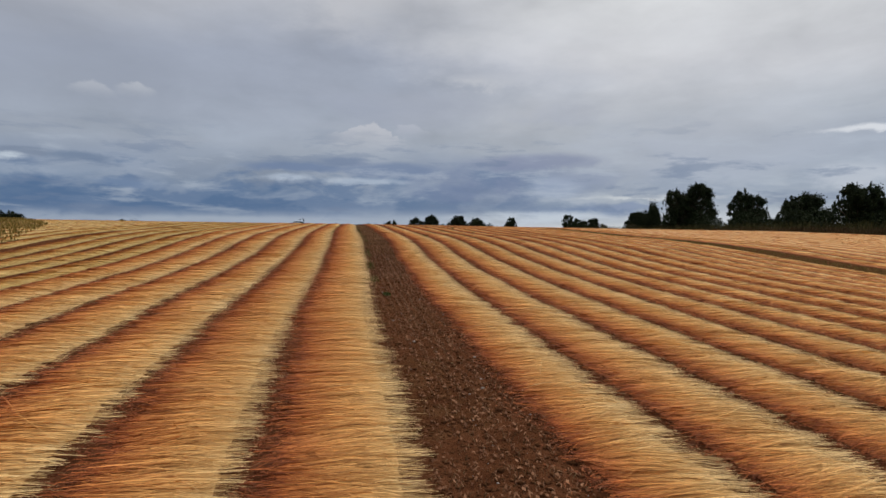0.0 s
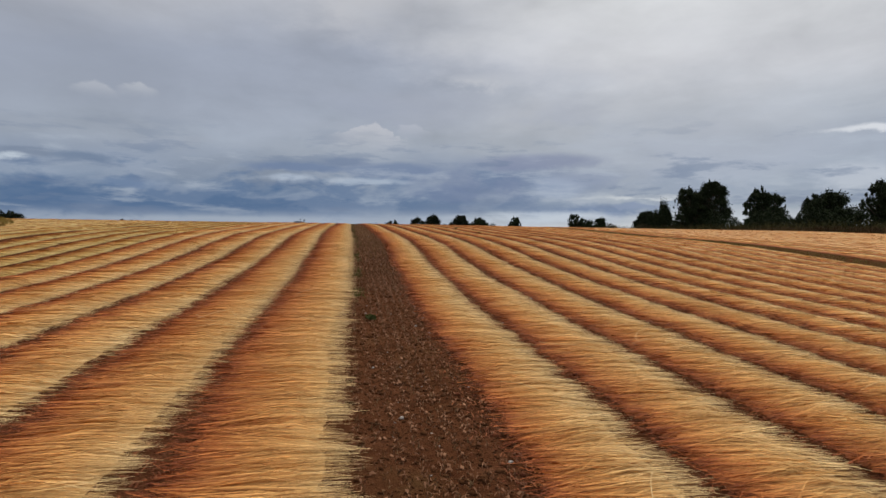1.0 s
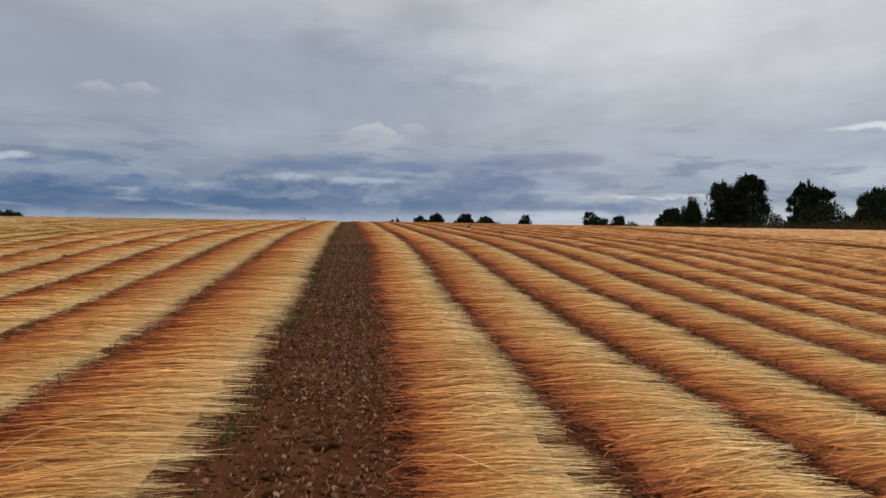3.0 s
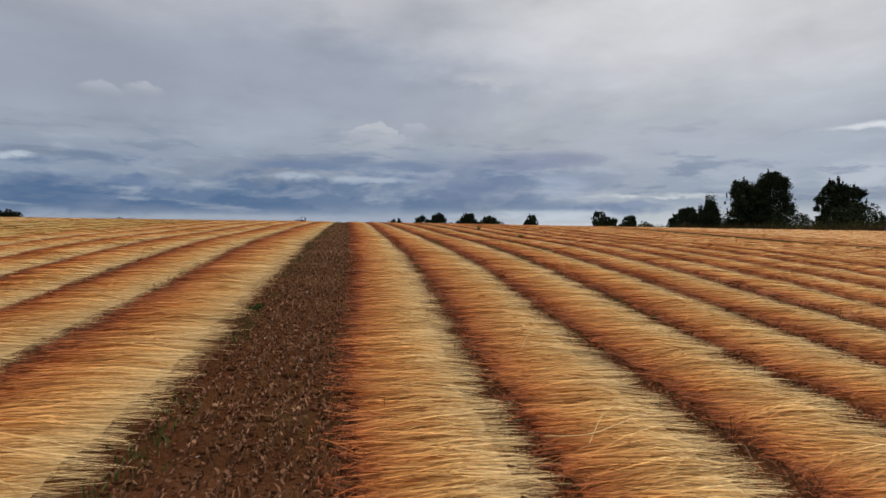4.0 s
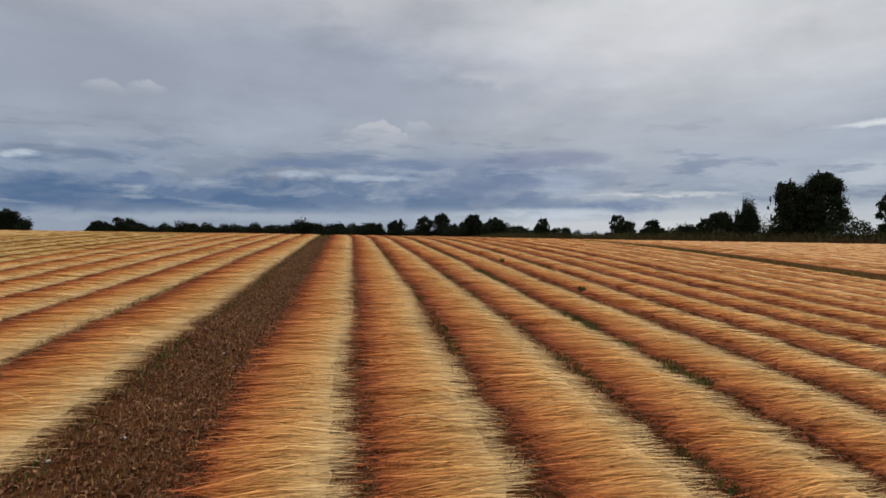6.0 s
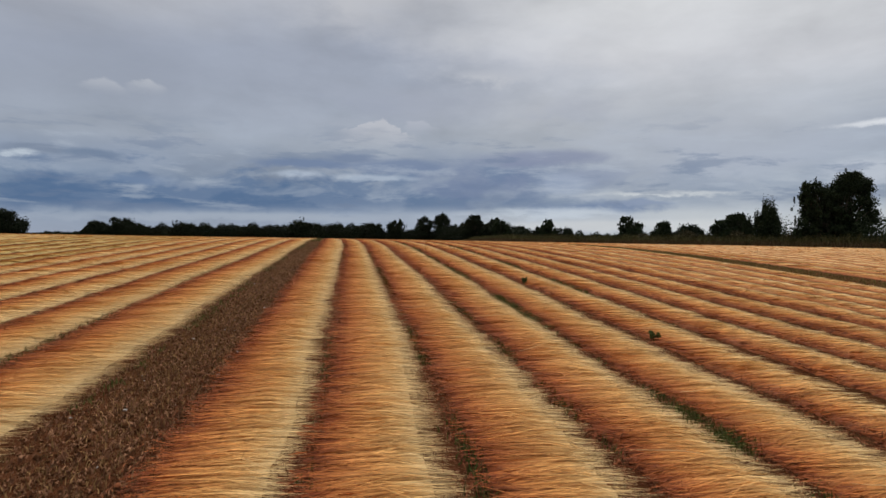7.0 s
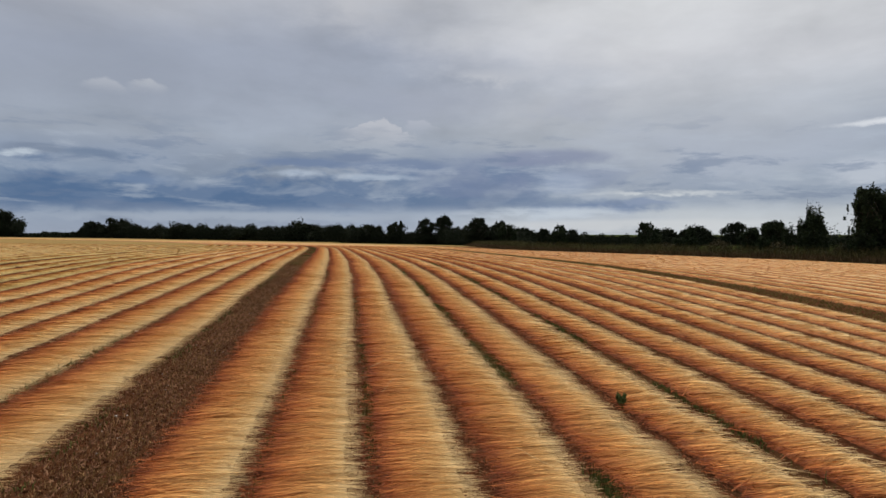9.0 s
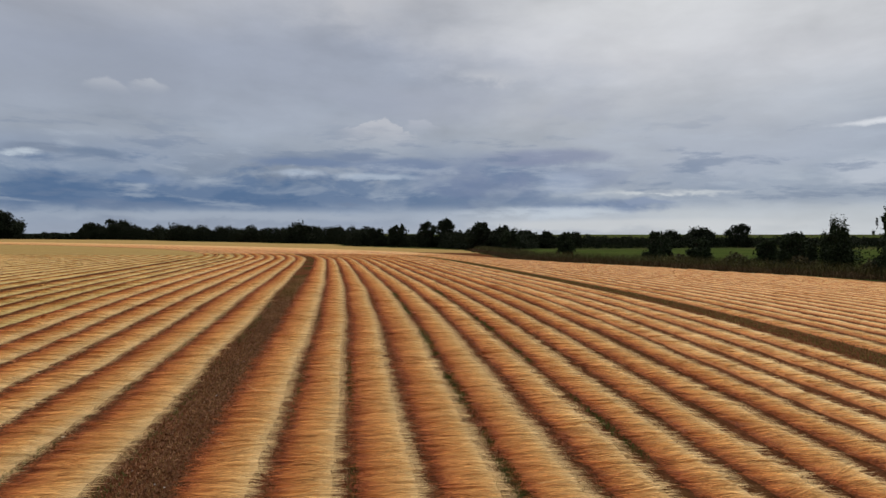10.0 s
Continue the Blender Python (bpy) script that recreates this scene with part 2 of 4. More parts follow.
def straw_material(name, loose, aged=False):
    """Pulled flax: rust at the head end, gold along the stalk, pale at the root end. UV: metres along the swath, share across it."""
    k = Mat(name)
    uv = k.node("ShaderNodeTexCoord").outputs["UV"]
    u, v, _ = k.sep(uv)

    def stretched(su, sv, detail, rough=0.6):
        n = k.node("ShaderNodeCombineXYZ")
        k.put(n.inputs[0], k.math("MULTIPLY", u, su))
        k.put(n.inputs[1], k.math("MULTIPLY", v, sv))
        rnd = k.node("ShaderNodeObjectInfo").outputs["Random"]
        k.put(n.inputs[2], k.math("MULTIPLY", rnd, 37.0))
        return k.noise(n.outputs[0], 1.0, detail, rough)

    broad = stretched(0.55, 1.4, 4.0)
    lumps = stretched(3.2, 2.2, 4.0)
    strand = stretched(70.0, 3.0, 3.0, 0.65)
    isl = k.node("ShaderNodeNewGeometry").outputs["Random Per Island"] if loose else k.math("ADD", stretched(110.0, 0.8, 1.0), 0.0)
    shift = k.math("ADD", k.math("MULTIPLY", k.math("SUBTRACT", lumps, 0.5), 0.22 if loose else 0.10), k.math("MULTIPLY", k.math("SUBTRACT", isl, 0.5), 0.20))
    vv = k.math("ADD", v, k.math("ADD", shift, k.math("MULTIPLY", k.math("SUBTRACT", broad, 0.5), 0.16)))
    col = k.ramp(vv, [(0.0, (0.21, 0.050, 0.016)), (0.09, (0.35, 0.098, 0.027)), (0.22, (0.50, 0.182, 0.050)), (0.42, (0.60, 0.285, 0.086)),
                      (0.58, (0.64, 0.352, 0.120)), (0.69, (0.68, 0.430, 0.172)), (0.79, (0.70, 0.505, 0.250)), (0.88, (0.67, 0.478, 0.235)), (0.95, (0.58, 0.385, 0.180)), (1.0, (0.44, 0.270, 0.118))])
    if aged:
        col = k.mix(1.0, col, (0.82, 0.87, 0.74), "MULTIPLY")
    # the bed is toned darker than loose stalks, standing in for shade between them
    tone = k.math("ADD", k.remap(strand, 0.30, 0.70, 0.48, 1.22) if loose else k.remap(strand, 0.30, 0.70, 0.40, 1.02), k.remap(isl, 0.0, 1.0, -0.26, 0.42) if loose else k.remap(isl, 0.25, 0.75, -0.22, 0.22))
    g = k.node("ShaderNodeCombineColor")
    for i in range(3):
        k.put(g.inputs[i], tone)
    col = k.mix(1.0, col, g.outputs[0], "MULTIPLY")
    k.bump(strand, 0.6, 0.012)
    return k.done(col, 0.7, 0.12)


def soil_material():
    k = Mat("soil")
    c = k.coord()
    big, mid, fine = k.noise(c, 0.35, 5), k.noise(c, 4.0, 6, 0.6), k.noise(c, 38.0, 6, 0.65)
    col = k.ramp(mid, [(0.25, (0.047, 0.017, 0.008)), (0.5, (0.088, 0.034, 0.016)), (0.75, (0.130, 0.055, 0.028))])
    col = k.mix(k.remap(fine, 0.54, 0.76), col, (0.15, 0.070, 0.030))
    col = k.mix(k.math("MULTIPLY", k.remap(big, 0.5, 0.72), k.remap(mid, 0.4, 0.6, 0.0, 0.55)), col, (0.035, 0.042, 0.012))
    k.bump(k.math("ADD", mid, fine), 0.9, 0.05)
    return k.done(col, 1.0, 0.0)


def grass_material(name, dark, light, dry):
    k = Mat(name)
    c = k.coord()
    big, mid, fine = k.noise(c, 0.06, 4), k.noise(c, 0.7, 5), k.noise(c, 14.0, 6, 0.65)
    col = k.mix(k.remap(mid, 0.3, 0.7), dark, light)
    col = k.mix(k.remap(big, 0.45, 0.7), col, dry)
    col = k.mix(k.remap(fine, 0.3, 0.75, 0.0, 0.6), col, dark)
    k.bump(fine, 0.9, 0.12)
    return k.done(col, 1.0, 0.0)


def leaf_material(name, dark, light):
    k = Mat(name)
    isl = k.node("ShaderNodeNewGeometry").outputs["Random Per Island"]
    col = k.mix(isl, dark, light)
    col = k.mix(k.remap(k.noise(k.coord(), 0.9, 4), 0.35, 0.7, 0.0, 0.6), col, dark)
    return k.done(col, 0.8, 0.08)


def bark_material():
    k = Mat("bark")
    n = k.noise(k.coord("Object", (6, 6, 1.2)), 3.0, 6, 0.65)
    k.bump(n, 0.9, 0.04)
    return k.done(k.ramp(n, [(0.3, (0.025, 0.020, 0.015)), (0.7, (0.11, 0.09, 0.07))]), 0.95, 0.1)


def mineral_material(name, dark, light):
    k = Mat(name)
    isl = k.node("ShaderNodeNewGeometry").outputs["Random Per Island"]
    n = k.noise(k.coord(), 45.0, 4)
    k.bump(n, 0.5, 0.01)
    return k.done(k.mix(k.remap(n, 0.3, 0.7, 0.0, 0.4), k.mix(isl, dark, light), dark), 1.0, 0.03)


# bed materials carry the shade under the stalks in their colour
STRAW = straw_material("flax_bed_shaded", False)
STALK = straw_material("flax_stalk", True)
STRAW_OLD = straw_material("weathered_bed_shaded", False, True)
STALK_OLD = straw_material("weathered_stalk", True, True)
SOIL = soil_material()
MEADOW = grass_material("rough_grass", (0.020, 0.030, 0.010), (0.050, 0.066, 0.020), (0.085, 0.066, 0.030))
CROP = grass_material("green_crop", (0.022, 0.036, 0.009), (0.050, 0.070, 0.018), (0.072, 0.084, 0.024))
MOWN = grass_material("far_mown_flax", (0.22, 0.145, 0.055), (0.38, 0.260, 0.105), (0.29, 0.215, 0.090))
LEAF = leaf_material("leaf_dark", (0.010, 0.015, 0.008), (0.030, 0.043, 0.017))
LEAF_FAR = leaf_material("leaf_far", (0.010, 0.014, 0.008), (0.021, 0.027, 0.013))
BRAMBLE = leaf_material("bramble", (0.022, 0.021, 0.010), (0.075, 0.060, 0.028))
BLADE = leaf_material("grass_blade", (0.045, 0.060, 0.015), (0.120, 0.140, 0.038))
LITTER = leaf_material("litter", (0.092, 0.038, 0.019), (0.29, 0.148, 0.082))
DRY_GREEN = leaf_material("dry_green", (0.12, 0.092, 0.024), (0.30, 0.22, 0.062))
VERGE = leaf_material("verge_grass", (0.036, 0.034, 0.012), (0.105, 0.090, 0.032))
STRIP = leaf_material("strip_grass", (0.110, 0.086, 0.028), (0.24, 0.185, 0.062))
VERGE_DRY = leaf_material("verge_dry", (0.038, 0.025, 0.012), (0.120, 0.076, 0.036))
WEED = leaf_material("weed_leaf", (0.042, 0.056, 0.017), (0.105, 0.128, 0.040))
BARK = bark_material()
CLOD = mineral_material("clod", (0.045, 0.018, 0.007), (0.120, 0.052, 0.024))
HEAD = leaf_material("flax_head", (0.085, 0.024, 0.011), (0.34, 0.120, 0.050))
STUBBLE = leaf_material("stubble", (0.070, 0.040, 0.018), (0.26, 0.165, 0.085))
OLIVE = leaf_material("olive_stubble", (0.130, 0.070, 0.028), (0.38, 0.222, 0.095))
STONE = mineral_material("flint", (0.20, 0.17, 0.15), (0.50, 0.46, 0.42))

# ---- the lie of the land ----
RISE_Y = np.array([-400, -60, -10, 8.6, 12.3, 14.5, 18.2, 21.8, 25.6, 30.5, 36, 42.5, 50, 57, 64, 75, 95, 130, 180, 260, 500, 4000.0])
RISE_Z = np.array([-9, -3.4, -2.3, -1.48, -1.29, -1.18, -0.97, -0.68, -0.34, -0.02, 0.20, 0.51, 0.82, 1.03, 1.12, 1.06, 0.85, 0.45, -0.30, -1.7, -5.5, -9.0])


def land(x, y):
    """Height of the ground."""
    x, y = np.asarray(x, float), np.asarray(y, float)
    h = np.diff(RISE_Y)
    d = np.diff(RISE_Z) / h
    s = np.zeros(len(RISE_Y))
    s[1:-1] = (d[:-1] * h[1:] + d[1:] * h[:-1]) / (h[1:] + h[:-1])
    s[0], s[-1] = d[0], d[-1]
    i = np.clip(np.searchsorted(RISE_Y, y) - 1, 0, len(h) - 1)
    q = np.clip((y - RISE_Y[i]) / h[i], 0, 1)
    z = (2 * q**3 - 3 * q**2 + 1) * RISE_Z[i] + (q**3 - 2 * q**2 + q) * h[i] * s[i] + (3 * q**2 - 2 * q**3) * RISE_Z[i + 1] + (q**3 - q**2) * h[i] * s[i + 1]
    return z - 0.016 * np.clip(x, -240, 60)


# the wheel track: a line through the field, with the swaths laid parallel to it
LINE_Y = np.array([-14, 5.5, 9.8, 14, 18.1, 22, 25.6, 29, 33, 36, 39, 45, 50, 55.4, 68, 88, 100.0])
LINE_X = np.array([3.5, 0.33, -0.40, -1.00, -1.57, -2.12, -2.62, -3.20, -3.82, -4.30, -4.80, -5.70, -6.45, -7.33, -9.70, -13.8, -16.4])
BEND = 95.0


def make_line():
    yy = np.arange(-14, 100.01, 0.25)
    xx = np.interp(yy, LINE_Y, LINE_X)
    ker = np.ones(25) / 25
    pad = np.concatenate([xx[0] + (xx[1] - xx[0]) * np.arange(-12, 0), xx, xx[-1] + (xx[-1] - xx[-2]) * np.arange(1, 13)])
    xx = np.convolve(pad, ker, "valid")
    a0 = math.atan2(-(xx[-1] - xx[-8]), yy[-1] - yy[-8])
    aa = a0 + np.arange(0.25, BEND * (radians(80) - a0), 0.25) / BEND
    bx = xx[-1] - BEND * (math.cos(a0) - np.cos(aa))
    by = yy[-1] + BEND * (np.sin(aa) - math.sin(a0))
    tail = np.arange(0.25, 70, 0.25)
    tx, ty = bx[-1] - tail * math.sin(aa[-1]), by[-1] + tail * math.cos(aa[-1])
    pts = np.stack([np.concatenate([xx, bx, tx]), np.concatenate([yy, by, ty])], 1)
    seg = np.hypot(*np.diff(pts, axis=0).T)
    return pts, np.concatenate([[0], np.cumsum(seg)])


LINE, LINE_U = make_line()
LINE_U = LINE_U - np.interp(0.0, LINE[:, 1], LINE_U)     # metres from the start of the view
LINE_T = np.gradient(LINE, LINE_U, axis=0)
LINE_T /= np.hypot(*LINE_T.T)[:, None]


def along(u, s):
    """The place u metres along the track and s metres to its right, and the way to the right there."""
    px, py = np.interp(u, LINE_U, LINE[:, 0]), np.interp(u, LINE_U, LINE[:, 1])
    tx, ty = np.interp(u, LINE_U, LINE_T[:, 0]), np.interp(u, LINE_U, LINE_T[:, 1])
    return px + s * ty, py - s * tx, ty, -tx


FIELD = [(43, -30), (40.5, 30), (38, 45), (36, 58), (34, 69), (31, 77), (27.5, 84.5), (23, 91), (18.5, 100), (12, 107), (6, 116), (4.5, 140), (3, 165), (2, 188),
         (-42, 258), (-60, 335), (-262, 448), (-340, 455), (-340, -30)]


def in_field(x, y, poly=FIELD):
    x, y = np.asarray(x, float), np.asarray(y, float)
    inside = np.zeros(x.shape, bool)
    for (x0, y0), (x1, y1) in zip(poly, poly[1:] + poly[:1]):
        if y0 != y1:
            inside ^= ((y0 > y) != (y1 > y)) & (x < (x1 - x0) * (y - y0) / (y1 - y0) + x0)
    return inside


# ---- mesh helpers ----
def quads_mesh(name, verts, faces, material, uv=None, smooth=False):
    """A mesh from arrays; faces is an (n, 3 or 4) array; uv per vertex."""
    verts, faces = np.asarray(verts, np.float32), np.asarray(faces, np.int32)
    me = bpy.data.meshes.new(name)
    n, k = faces.shape
    me.vertices.add(len(verts))
    me.vertices.foreach_set("co", verts.ravel())
    me.loops.add(n * k)
    me.loops.foreach_set("vertex_index", faces.ravel())
    me.polygons.add(n)
    me.polygons.foreach_set("loop_start", np.arange(n, dtype=np.int32) * k)
    me.polygons.foreach_set("loop_total", np.full(n, k, np.int32))
    if smooth:
        me.polygons.foreach_set("use_smooth", np.ones(n, bool))
    if uv is not None:
        layer = me.uv_layers.new(name="UVMap")
        layer.data.foreach_set("uv", np.asarray(uv, np.float32)[faces.ravel()].ravel())
    me.update(calc_edges=True)
    for mat in material if isinstance(material, list) else [material]:
        me.materials.append(mat)
    return me


def part(name, me, parent, label="", kind=""):
    ob = new(name, me)
    ob.parent = parent
    return tagged(ob, label, kind=kind)


def grid_faces(rows, cols):
    i = np.arange((rows - 1) * (cols - 1))
    r, c = i // (cols - 1), i % (cols - 1)
    a = r * cols + c
    return np.stack([a, a + 1, a + cols + 1, a + cols], 1)


class Wave:
    """A smooth random curve of one variable."""

    def __init__(self, rng, scale, n=7):
        self.k = 2 * np.pi / (scale * rng.uniform(0.5, 2.2, n))
        self.p, self.a = rng.uniform(0, 6.28, n), rng.uniform(0.5, 1.0, n)

    def __call__(self, u):
        return (self.a * np.sin(np.multiply.outer(u, self.k) + self.p)).sum(-1) / np.sqrt((self.a**2).sum() / 2) / 1.5


def tube(points, radii, sides=7):
    pts = [Vector(p) for p in points]
    verts, faces = [], []
    for i, p in enumerate(pts):
        t = (pts[min(i + 1, len(pts) - 1)] - pts[max(i - 1, 0)]).normalized()
        a = t.orthogonal().normalized()
        b = t.cross(a)
        for j in range(sides):
            g = 2 * math.pi * j / sides
            verts.append(p + (a * math.cos(g) + b * math.sin(g)) * radii[i])
    for i in range(len(pts) - 1):
        for j in range(sides):
            k = (j + 1) % sides
            faces.append((i * sides + j, i * sides + k, (i + 1) * sides + k, (i + 1) * sides + j))
    return np.array([tuple(v) for v in verts]), np.array(faces)


# ---- ground ----
def spread(core0, core1, stepsize, reach, growth=1.22):
    a = list(np.arange(core0, core1 + 1e-6, stepsize))
    s = stepsize
    while a[-1] < reach:
        s *= growth
        a.append(a[-1] + s)
    s = stepsize
    while a[0] > -reach:
        s *= growth
        a.insert(0, a[0] - s)
    return np.array(a)


def build_ground():
    gx, gy = spread(-70, 60, 1.0, 3600), spread(-20, 185, 1.0, 3600)
    xx, yy = np.meshgrid(gx, gy)
    faces = grid_faces(len(gy), len(gx))
    me = quads_mesh("ground", np.stack([xx, yy, land(xx, yy)], -1).reshape(-1, 3), faces, [SOIL, MEADOW, CROP, MOWN], smooth=True)
    cx, cy = xx.ravel()[faces].mean(1), yy.ravel()[faces].mean(1)
    which = np.where(in_field(cx, cy), 0, 1)
    crop = [(45, 66), (42, 82), (34, 98), (28, 106), (20, 114), (13, 126), (8, 140), (30, 250), (90, 300), (300, 320), (300, 60)]
    which[(which == 1) & in_field(cx, cy, crop)] = 2
    which[(which == 1) & (cy > 420) & (np.abs(np.sin(cx * 0.004 + 1) + np.cos(cy * 0.006)) < 0.5)] = 2
    which[(which == 0) & ((cy > 150) | (cy > 100) & (cx < -24))] = 3
    me.polygons.foreach_set("material_index", which.astype(np.int32))
    tagged(new("ground", me), "dark brown field soil with meadow and green crop beyond", "ground", kind="structure")


build_ground()

# ---- the flax swaths ----
PROFILE_V = np.array([0.0, 0.04, 0.12, 0.28, 0.44, 0.56, 0.64, 0.70, 0.75, 0.79, 0.82])
PROFILE_H = np.array([-0.02, 0.018, 0.036, 0.047, 0.053, 0.055, 0.053, 0.044, 0.029, 0.010, -0.015])


def far_share(u):
    """0 on the near slope, 1 beyond the brow, where the swaths lie a little closer together."""
    q = np.clip((np.asarray(u, float) - 36) / 18, 0, 1)
    return q * q * (3 - 2 * q)


def swath_rows():
    """For each swath its left and right edge, near and far, as metres to the right of the wheel track."""
    rows = []
    near, far = -0.60, -0.60
    for i in range(46):
        a, b = (1.40, 1.16) if i < 1 else (1.26, 1.17) if i < 5 else (1.21, 1.21)
        rows.append((near - a + (0.15 if i < 12 else 0.25), near, far - b + (0.15 if i < 12 else 0.25), far))
        extra = 0.42 if i == 9 else 0.20 if i in (16, 32) else 0.0
        near, far = near - a - extra, far - b - extra
    near, far = 0.60, 0.38
    for i in range(38):
        a = (1.00, 1.16, 1.14, 1.10, 1.10)[i] if i < 5 else 0.94 if 9 < i < 14 else 1.07
        b = (1.08, 1.01, 1.05, 1.16, 1.10)[i] if i < 5 else 1.13 if 9 < i < 14 else 1.07
        gap = 0.0 if i in (0, 14) else 0.13 if i < 5 else 0.16 if i < 9 else 0.20 if i < 14 else 0.27
        rows.append((near + gap, near + a, far + gap, far + b))
        extra = 1.2 if i == 13 else 0.0
        near, far = near + a + extra * 1.35, far + b + extra * 1.05
    return rows


def build_swath(index, l0, r0, l1, r1):
    rng = np.random.default_rng(100 + index)
    away = abs((l0 + r0) / 2 - 1.6)
    straw, stalk = (STRAW_OLD, STALK_OLD) if l0 < -9 else (STRAW, STALK)

    def pinch(u):
        """The first swath left of the track is narrower at the foot of the slope, and its neighbours lie closer."""
        return 0.17 * np.clip((11 - np.asarray(u, float)) / 7, 0, 1) * (r0 < 0)

    def centre(u):
        return (l0 + r0) / 2 + far_share(u) * ((l1 + r1) - (l0 + r0)) / 2 + pinch(u) * (0.5 if index == 0 else 1.0)

    def breadth(u):
        return (r0 - l0) + far_share(u) * ((r1 - l1) - (r0 - l0)) - pinch(u) * (index == 0)

    du = 0.2 if away < 8 else 0.4 if away < 20 else 0.8
    end = 250.0 if l0 > -13 else 116.0
    u = np.arange(-8.0, end, du)
    x, y, _, _ = along(u, centre(u))
    ok = in_field(x, y)
    if not ok.any():
        return
    last = len(ok) if ok.all() else int(np.argmax(~ok))
    if last < 30:
        return
    u = u[:last]
    drift, wide, tall, left, right = Wave(rng, 7.0), Wave(rng, 2.6), Wave(rng, 1.7), Wave(rng, 0.55), Wave(rng, 0.45)

    # the swaths of one side were laid with more of the rusty head ends on top
    b0, b1, b2 = (1.10, 0.76, 0.98) if r0 < 0 and away < 9 else (0.9, 0.85, 0.95) if r0 < 0 else (0.62, 0.50, 1.02) if away < 4 else (0.55, 0.50, 0.80) if away < 10 else (0.45, 0.45, 0.52)

    def bias(uu):
        return np.interp(uu, [5, 13, 18, 32], [b0, b1, b1, b2])

    def shade(uu, vv):
        """Where along the stalk's colours a point lies; at the foot of the slope the stalks are mixed and the swath is more even."""
        even = np.interp(vv, [0, 0.12, 0.30, 0.80, 1.0], [0.02, 0.20, 0.40, 0.65, 0.77] if r0 < 0 else [0.02, 0.30, 0.50, 0.72, 0.82])
        share = np.interp(uu, [15, 30], [0.72, 0.12])
        return np.clip(vv, 0, 1) ** bias(uu) * (1 - share) + even * share

    def place(uu, vv, lift=0.0, stiff=False):
        """A point of the swath's surface: metres along, share across. stiff: stalks that stick out straight over the edge."""
        c = centre(uu) + 0.028 * drift(uu) + (vv - 0.5) * breadth(uu) * (1 + 0.032 * wide(uu)) + 0.024 * left(uu) * (vv < 0.3) + 0.030 * right(uu) * np.clip((vv - 0.6) / 0.3, 0, 1)
        px, py, nx, ny = along(uu, c)
        h = np.interp(np.clip(vv, 0.16, 0.72) if stiff else vv, PROFILE_V, PROFILE_H, left=-0.02, right=-0.02) * (1 + 0.16 * tall(uu))
        if stiff:
            h = h - 0.11 * np.clip(vv - 0.72, 0, 1)
        return np.stack([px, py, land(px, py) + h + lift], -1)

    uu, vv = np.meshgrid(u, PROFILE_V, indexing="ij")
    vv = vv + rng.normal(0, 0.022, (len(u), 1)) * np.clip((vv - 0.6) / 0.2, 0, 1)
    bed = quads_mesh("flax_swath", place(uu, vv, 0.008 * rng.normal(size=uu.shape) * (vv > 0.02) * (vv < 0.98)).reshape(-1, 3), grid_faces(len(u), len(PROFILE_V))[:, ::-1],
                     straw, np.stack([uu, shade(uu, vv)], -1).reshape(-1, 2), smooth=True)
    thing = tagged(new("flax_swath", bed), "weathered olive gold swath of flax stalks on soil" if l0 < -9 else "swath of pulled golden flax stalks laid crosswise on soil", "flax swath", "flax swaths on the field")

    # loose stalks, thick on the swaths beside the track and thinning out far along them
    if away < 4.6:
        per, thick, joints = 640, 0.0056, 3
    elif away < 9.5:
        per, thick, joints = 270, 0.0095, 3
    elif away < 17:
        per, thick, joints = 80, 0.013, 3
    elif away < 42:
        per, thick, joints = 36, 0.015, 2
    else:
        return
    top = min(u[-1] - 0.2, 125.0)
    n = int(per * (top - 1.0))
    su = rng.uniform(1.0, top, n)
    su = su[rng.random(n) < np.clip(1.0 - (su - 44) / 40, 0.16 if away < 17 else 0.5, 1.0)]
    n = len(su)
    kind = rng.random(n)
    short, tangle = kind < 0.20, kind > (0.78 if away < 9.5 else 0.95)
    v0 = np.where(short, rng.uniform(-0.02, 0.75, n), np.where(tangle, rng.uniform(-0.17, 0.06, n), rng.normal(0.04, 0.07, n)))
    v1 = v0 + np.where(short, rng.uniform(0.2, 0.45, n), np.where(tangle, rng.uniform(0.12, 0.36, n), rng.normal(0.90, 0.09, n)))
    v1 = np.minimum(v1, 0.93 + 0.05 * Wave(rng, 0.35)(su) + np.abs(rng.normal(0, 0.085, n)))
    lean = 0.10 * Wave(rng, 1.3)(su) + 0.08 * Wave(rng, 0.4)(su) + rng.normal(0, 0.13, n) + 0.05
    lean = lean * (1.0 if away < 9.5 else 0.6)
    stray = rng.random(n) < (0.03 if away < 9.5 else 0.004)
    lean = np.where(stray, rng.normal(0, 0.6, n), np.where(tangle, rng.normal(0, 0.45, n), lean))
    bow = rng.normal(0, 0.012, n)
    lift = 0.002 + 0.040 * rng.random(n) ** 1.3 + np.where(stray, 0.02, 0)
    if away > 9.5:
        v0, v1, lift = np.maximum(v0, 0.03), np.minimum(v1, 1.0 if away < 17 else 0.95), lift * 0.5
    roll = rng.uniform(-0.9, 0.9, n)
    fat = 1 + np.clip(su - 44, 0, 80) / 45
    q = np.linspace(0, 1, joints)
    V = v0[:, None] + (v1 - v0)[:, None] * q
    U = su[:, None] + lean[:, None] * (V - 0.5) * breadth(su)[:, None] + bow[:, None] * np.sin(q * np.pi) * 3
    wob = Wave(rng, 0.4)
    mid = place(U, V, lift[:, None] + 0.006 * wob(U) + rng.normal(0, 0.012, (n, 1)) * (2 * q - 1), True)
